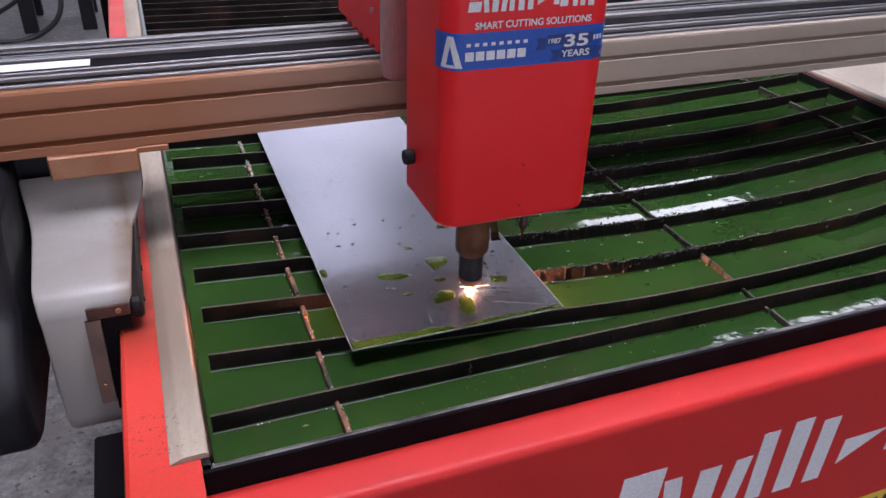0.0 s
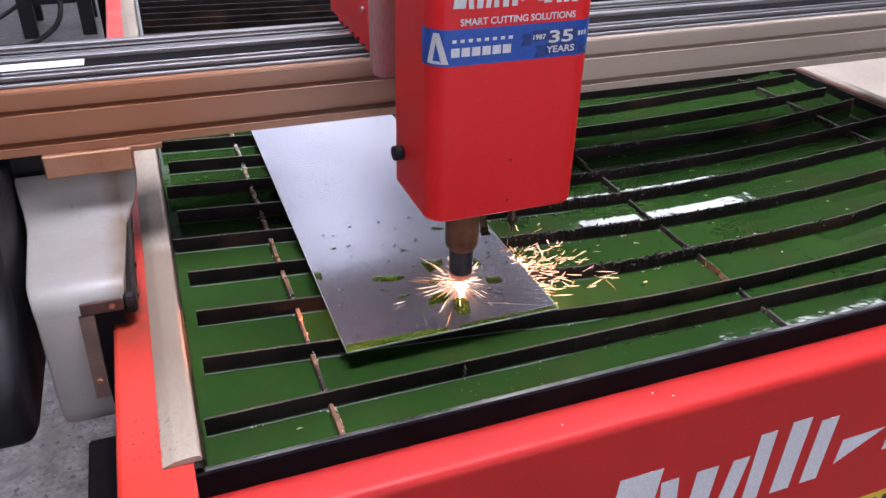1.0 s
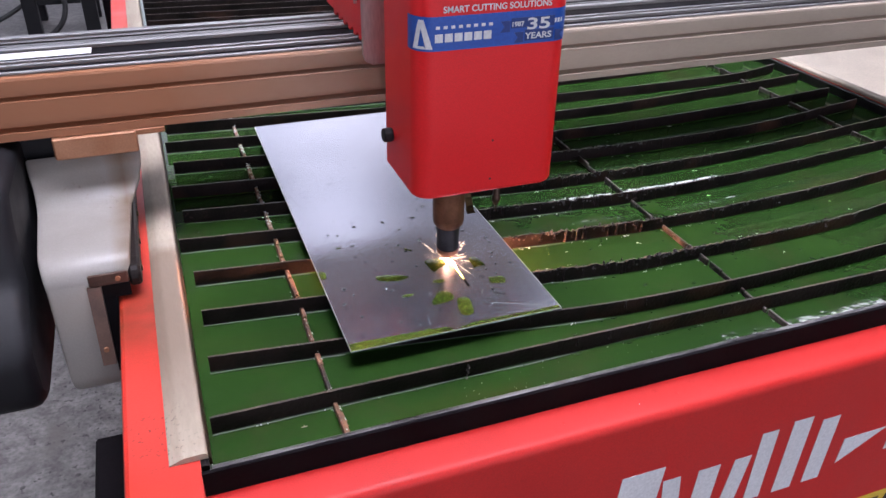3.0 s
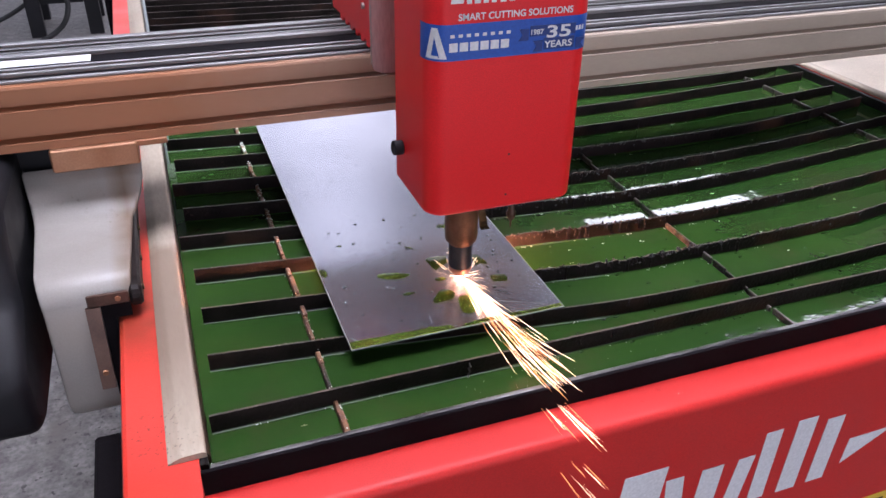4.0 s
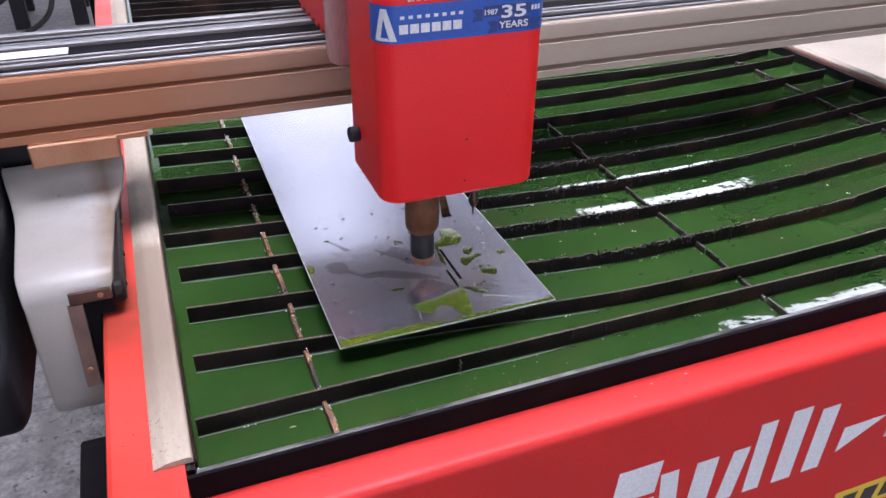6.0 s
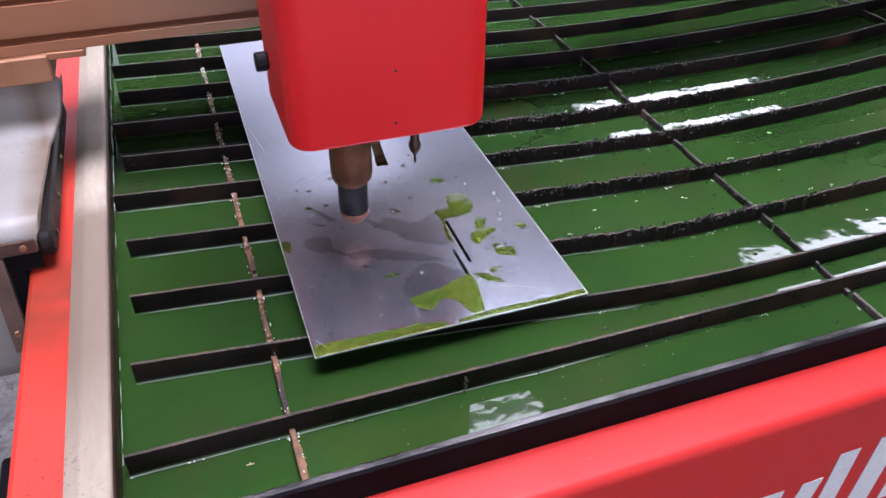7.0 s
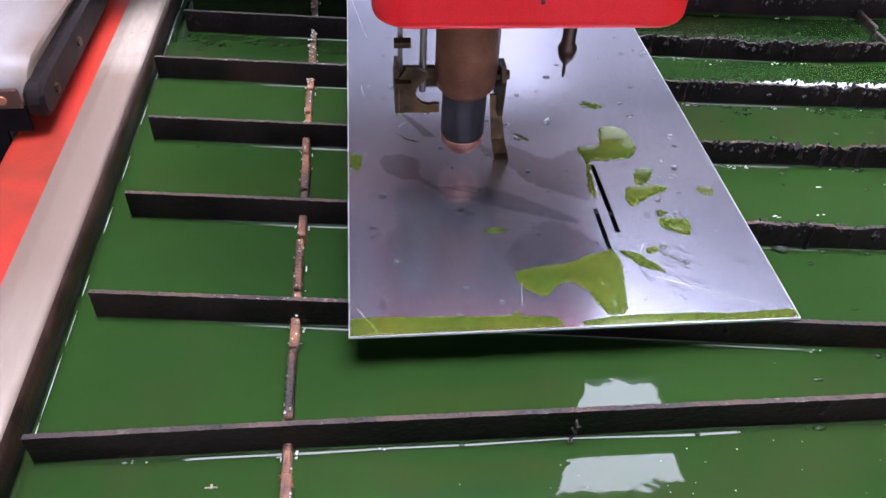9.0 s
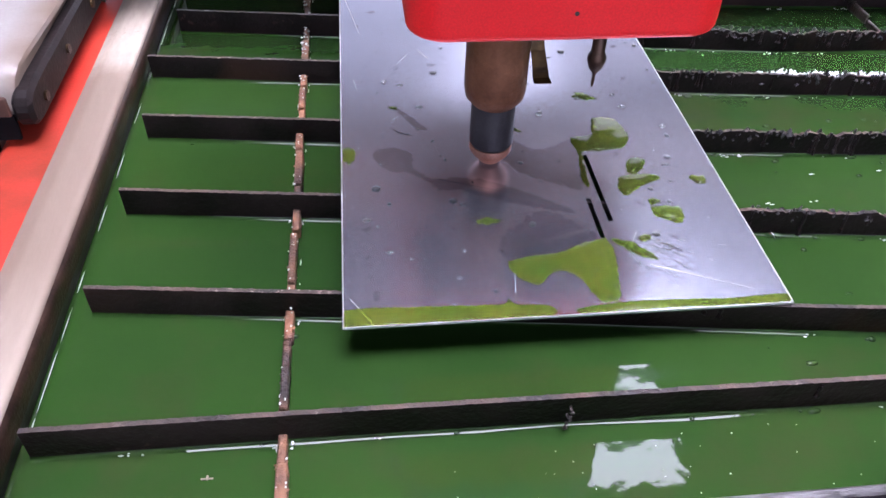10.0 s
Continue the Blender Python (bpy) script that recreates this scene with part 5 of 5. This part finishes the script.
def build_cable(points, radius):
    cu = bpy.data.curves.new("cable", "CURVE")
    cu.dimensions, cu.bevel_depth, cu.bevel_resolution = "3D", radius, 3
    sp = cu.splines.new("BEZIER")
    sp.bezier_points.add(len(points) - 1)
    for p, co in zip(sp.bezier_points, points):
        p.co, p.handle_left_type, p.handle_right_type = co, "AUTO", "AUTO"
    cu.materials.append(RUBBER)
    return tagged(new("cable", cu), "black rubber cable lying loose beside the trestle", "cable", "loose cables")


build_cable([(-2.2, 5.3, 0.05), (-1.3, 5.2, 0.10), (-0.9, 5.1, 0.24), (-0.66, 4.78, 0.34), (-0.60, 4.70, 0.2), (-0.75, 4.68, 0.03), (-1.1, 4.62, 0.02), (-2.0, 4.6, 0.02)], 0.016)
build_cable([(-2.2, 5.0, 0.02), (-1.3, 4.95, 0.03), (-0.95, 5.0, 0.12), (-0.72, 5.1, 0.3), (-0.6, 5.2, 0.5)], 0.014)


# ---- sparks ----
def build_sparks():
    """Thin tapered streaks; each flies out of the cut again and again while the arc burns."""
    rnd = random.Random(21)
    shower = thing("spark_shower", "shower of orange sparks flying from the plasma cut", "sparks")
    made = []
    for fan, count in (("left", 44), ("under", 250), ("jet", 190), ("burst", 44), ("spray", 140)):
        for k in range(count):
            long = {"left": rnd.uniform(0.010, 0.050), "under": rnd.uniform(0.006, 0.036), "spray": rnd.uniform(0.014, 0.060) * rnd.choice((1, 1, 1.7)), "jet": rnd.uniform(0.030, 0.095), "burst": rnd.uniform(0.006, 0.026)}[fan]
            r = rnd.uniform(0.00012, 0.00026) if fan == "under" else rnd.uniform(0.00014, 0.00030) if fan in ("spray", "jet") else rnd.uniform(0.00008, 0.00020)
            bm = bmesh.new()
            a, b = bm.verts.new((0, 0, -long / 2)), bm.verts.new((0, 0, long / 2))
            ring = [bm.verts.new((r * math.cos(2.1 * q), r * math.sin(2.1 * q), long * 0.15)) for q in range(3)]
            for q in range(3):
                bm.faces.new((a, ring[q], ring[(q + 1) % 3]))
                bm.faces.new((b, ring[(q + 1) % 3], ring[q]))
            ob = part("spark", bm, (SPARK_CORE if fan == "under" and k % 3 else SPARK_HOT if rnd.random() < 0.5 or fan == "burst" else SPARK), shower)
            if fan == "left":
                az, el, far = rnd.uniform(110, 300), rnd.uniform(0, 14), rnd.uniform(0.02, 0.10)
            elif fan == "under":
                az, el, far = rnd.gauss(12, 14), rnd.uniform(-4, 6), 0.10 + abs(rnd.gauss(0, 0.07))
            elif fan == "jet":
                az, el, far = rnd.gauss(-85, 4.5), rnd.uniform(0, 9), rnd.uniform(0.04, 0.34)
            elif fan == "spray":
                az, el, far = (rnd.gauss(-88, 19), rnd.uniform(0, 18), rnd.uniform(0.05, 0.34)) if k % 3 else (rnd.uniform(-60, 240), rnd.uniform(5, 55), rnd.uniform(0.03, 0.14))
            else:
                az, el, far = rnd.uniform(0, 360), rnd.uniform(-2, 50), rnd.uniform(0.008, 0.046)
            made.append((ob, fan, az, el, far, rnd.randrange(5), rnd.random(), rnd.gauss(0, 28) if fan == "under" else 0.0))
    return shower, made


shower, sparks = build_sparks()

# ---- what moves ----
TIP = [
    (0.0, 0.162, 0.0705, 0.904), (0.5, 0.162, 0.0715, 0.904), (1.0, 0.162, 0.0860, 0.904), (1.5, 0.162, 0.0990, 0.904), (2.0, 0.162, 0.1125, 0.904),
    (2.5, 0.162, 0.1275, 0.904), (3.1, 0.163, 0.1440, 0.904), (3.25, 0.163, 0.1440, 0.916), (3.55, 0.158, 0.1040, 0.916), (3.68, 0.158, 0.1030, 0.904),
    (4.0, 0.159, 0.0960, 0.904), (4.5, 0.159, 0.0830, 0.904), (5.0, 0.159, 0.0712, 0.904), (5.3, 0.159, 0.0650, 0.904), (5.5, 0.157, 0.0650, 0.914),
    (6.0, 0.128, 0.1050, 0.913), (6.3, 0.100, 0.1330, 0.9125), (6.5, 0.079, 0.1505, 0.9115), (6.62, 0.0745, 0.1540, 0.9115), (7.0, 0.0742, 0.1540, 0.9174),
    (7.5, 0.0740, 0.1535, 0.9355), (8.0, 0.0743, 0.1537, 0.9355), (8.5, 0.0749, 0.1540, 0.9262), (9.0, 0.0757, 0.1545, 0.9096), (9.55, 0.0757, 0.1543, 0.9092),
    (9.7, 0.080, 0.1520, 0.9070), (10.0, 0.099, 0.1435, 0.9018),
]


def tip_at(t):
    k = max(i for i in range(len(TIP)) if TIP[i][0] <= t)
    a, b = TIP[k], TIP[min(k + 1, len(TIP) - 1)]
    f = 0 if a is b else (t - a[0]) / (b[0] - a[0])
    return [a[i] + (b[i] - a[i]) * f for i in (1, 2, 3)]


def spark_rows(fan, az, el, far, phase, odd, skew):
    """One spark's flight, frame by frame, while its fan burns; else it lies spent under the water."""
    windows = {"left": ((0.5, 2.95), (4.6, 4.8)), "under": ((0.45 if odd < 0.3 else 0.7, 2.95),), "jet": ((3.72, 4.5),), "spray": ((4.4, 5.28),), "burst": ((0.0 if odd < 0.4 else 0.5, 3.05), (3.72, 5.3))}[fan]
    d = Vector((math.cos(radians(az)) * math.cos(radians(el)), math.sin(radians(az)) * math.cos(radians(el)), math.sin(radians(el))))
    turn = Matrix.Rotation(radians(skew), 4, "Z") @ d.to_track_quat("Z", "Y").to_matrix().to_4x4()
    spent = Matrix.Translation((0.3 + 0.3 * odd, 0.02 + 0.2 * odd, 0.83)) @ turn
    rows, n, life = [(0.0, spent)], 0, 5
    for a, b in windows:
        f0, f1 = round(a * FPS), round(b * FPS)
        if rows[-1][0] < f0 / FPS - 0.01:
            rows.append(((f0 - 1) / FPS, spent))
        for f in range(f0, f1 + 1):
            t = f / FPS
            u = ((f + phase) % life + odd) / life
            x, y, z = tip_at(t)
            reach = far * (0.12 + 0.88 * u)
            p = Vector((x, y, z - 0.002)) + d * reach
            if fan == "under":
                reach = 0.088 + (far - 0.088) * u
                p = Vector((x, y, 0.888)) + d * reach
                p.z = max(0.880, 0.889 - 0.012 * u * u + 0.012 * math.sin(odd * 40 + f))
            else:
                p.z -= 0.25 * (reach * 1.1) ** 2 * 4
                inside = 0 < p.x < SX and 0 < p.y < SY
                p.z = max(p.z, SZ + 0.0015 if inside else 0.9005 if p.y > -0.125 and fan in ("jet", "spray") else 0.874 if p.y > -0.17 else 0.6)
            if rows[-1][0] >= t - 1e-6:
                rows.pop()
            rows.append((t, Matrix.Translation(p) @ turn))
        rows.append(((f1 + 1) / FPS, spent))
    return rows + [(10.0, spent)]


def motions():
    walk(gantry, [(t, pose(0, y, 0)) for t, x, y, z in TIP])
    walk(carriage, [(t, pose(x, y, 0)) for t, x, y, z in TIP])
    walk(head, [(t, pose(x, y, z)) for t, x, y, z in TIP])
    up = 0.072
    walk(probe, [(0, pose(0, 0, up)), (7.75, pose(0, 0, up)), (7.9, pose(0, 0, up * 0.55)), (8.15, pose(0, 0, 0.0)), (8.4, pose(0, 0, 0)), (9.42, pose(0, 0, 0)), (9.5, pose(0, 0, up * 0.5)), (9.6, pose(0, 0, up)), (10, pose(0, 0, up))])
    on, off = pose(0, 0, -0.0025), pose(0, 0, 0.03)
    walk(arc, [(0, on), (3.1, on), (3.17, off), (3.63, off), (3.7, on), (5.3, on), (5.37, off), (10, off)])
    lit, dark = pose(0, 0.006, 0), pose(0, 0, 0.045)
    walk(jet, [(0, lit), (3.1, lit), (3.17, dark), (3.63, dark), (3.7, lit), (5.3, lit), (5.37, dark), (10, dark)])
    for ob, slot, y in slugs:
        if slot == 0:
            t = max(0.4, 0.55 + (y - 0.073) / 0.0275)
        else:
            t = 3.75 + (0.103 - y) / 0.0247
        t = round(t * FPS) / FPS
        walk(ob, [(0, pose(0, 0, 0)), (t, pose(0, 0, 0)), (t + 0.1, pose(0, 0, -0.06)), (10, pose(0, 0, -0.06))])
    for k, ob in enumerate(late_puddles):
        t = 5.2 if k else 4.9
        walk(ob, [(0, pose(0, 0, -0.0016)), (t, pose(0, 0, -0.0016)), (t + 0.8, pose(0, 0, 0)), (10, pose(0, 0, 0))])
    for ob in early_puddles:
        walk(ob, [(0, pose(0, 0, 0)), (5.3, pose(0, 0, 0)), (6.2, pose(0, 0, -0.0016)), (10, pose(0, 0, -0.0016))])
    for ob, fan, az, el, far, phase, odd, skew in sparks:
        walk(ob, spark_rows(fan, az, el, far, phase, odd, skew))


motions()
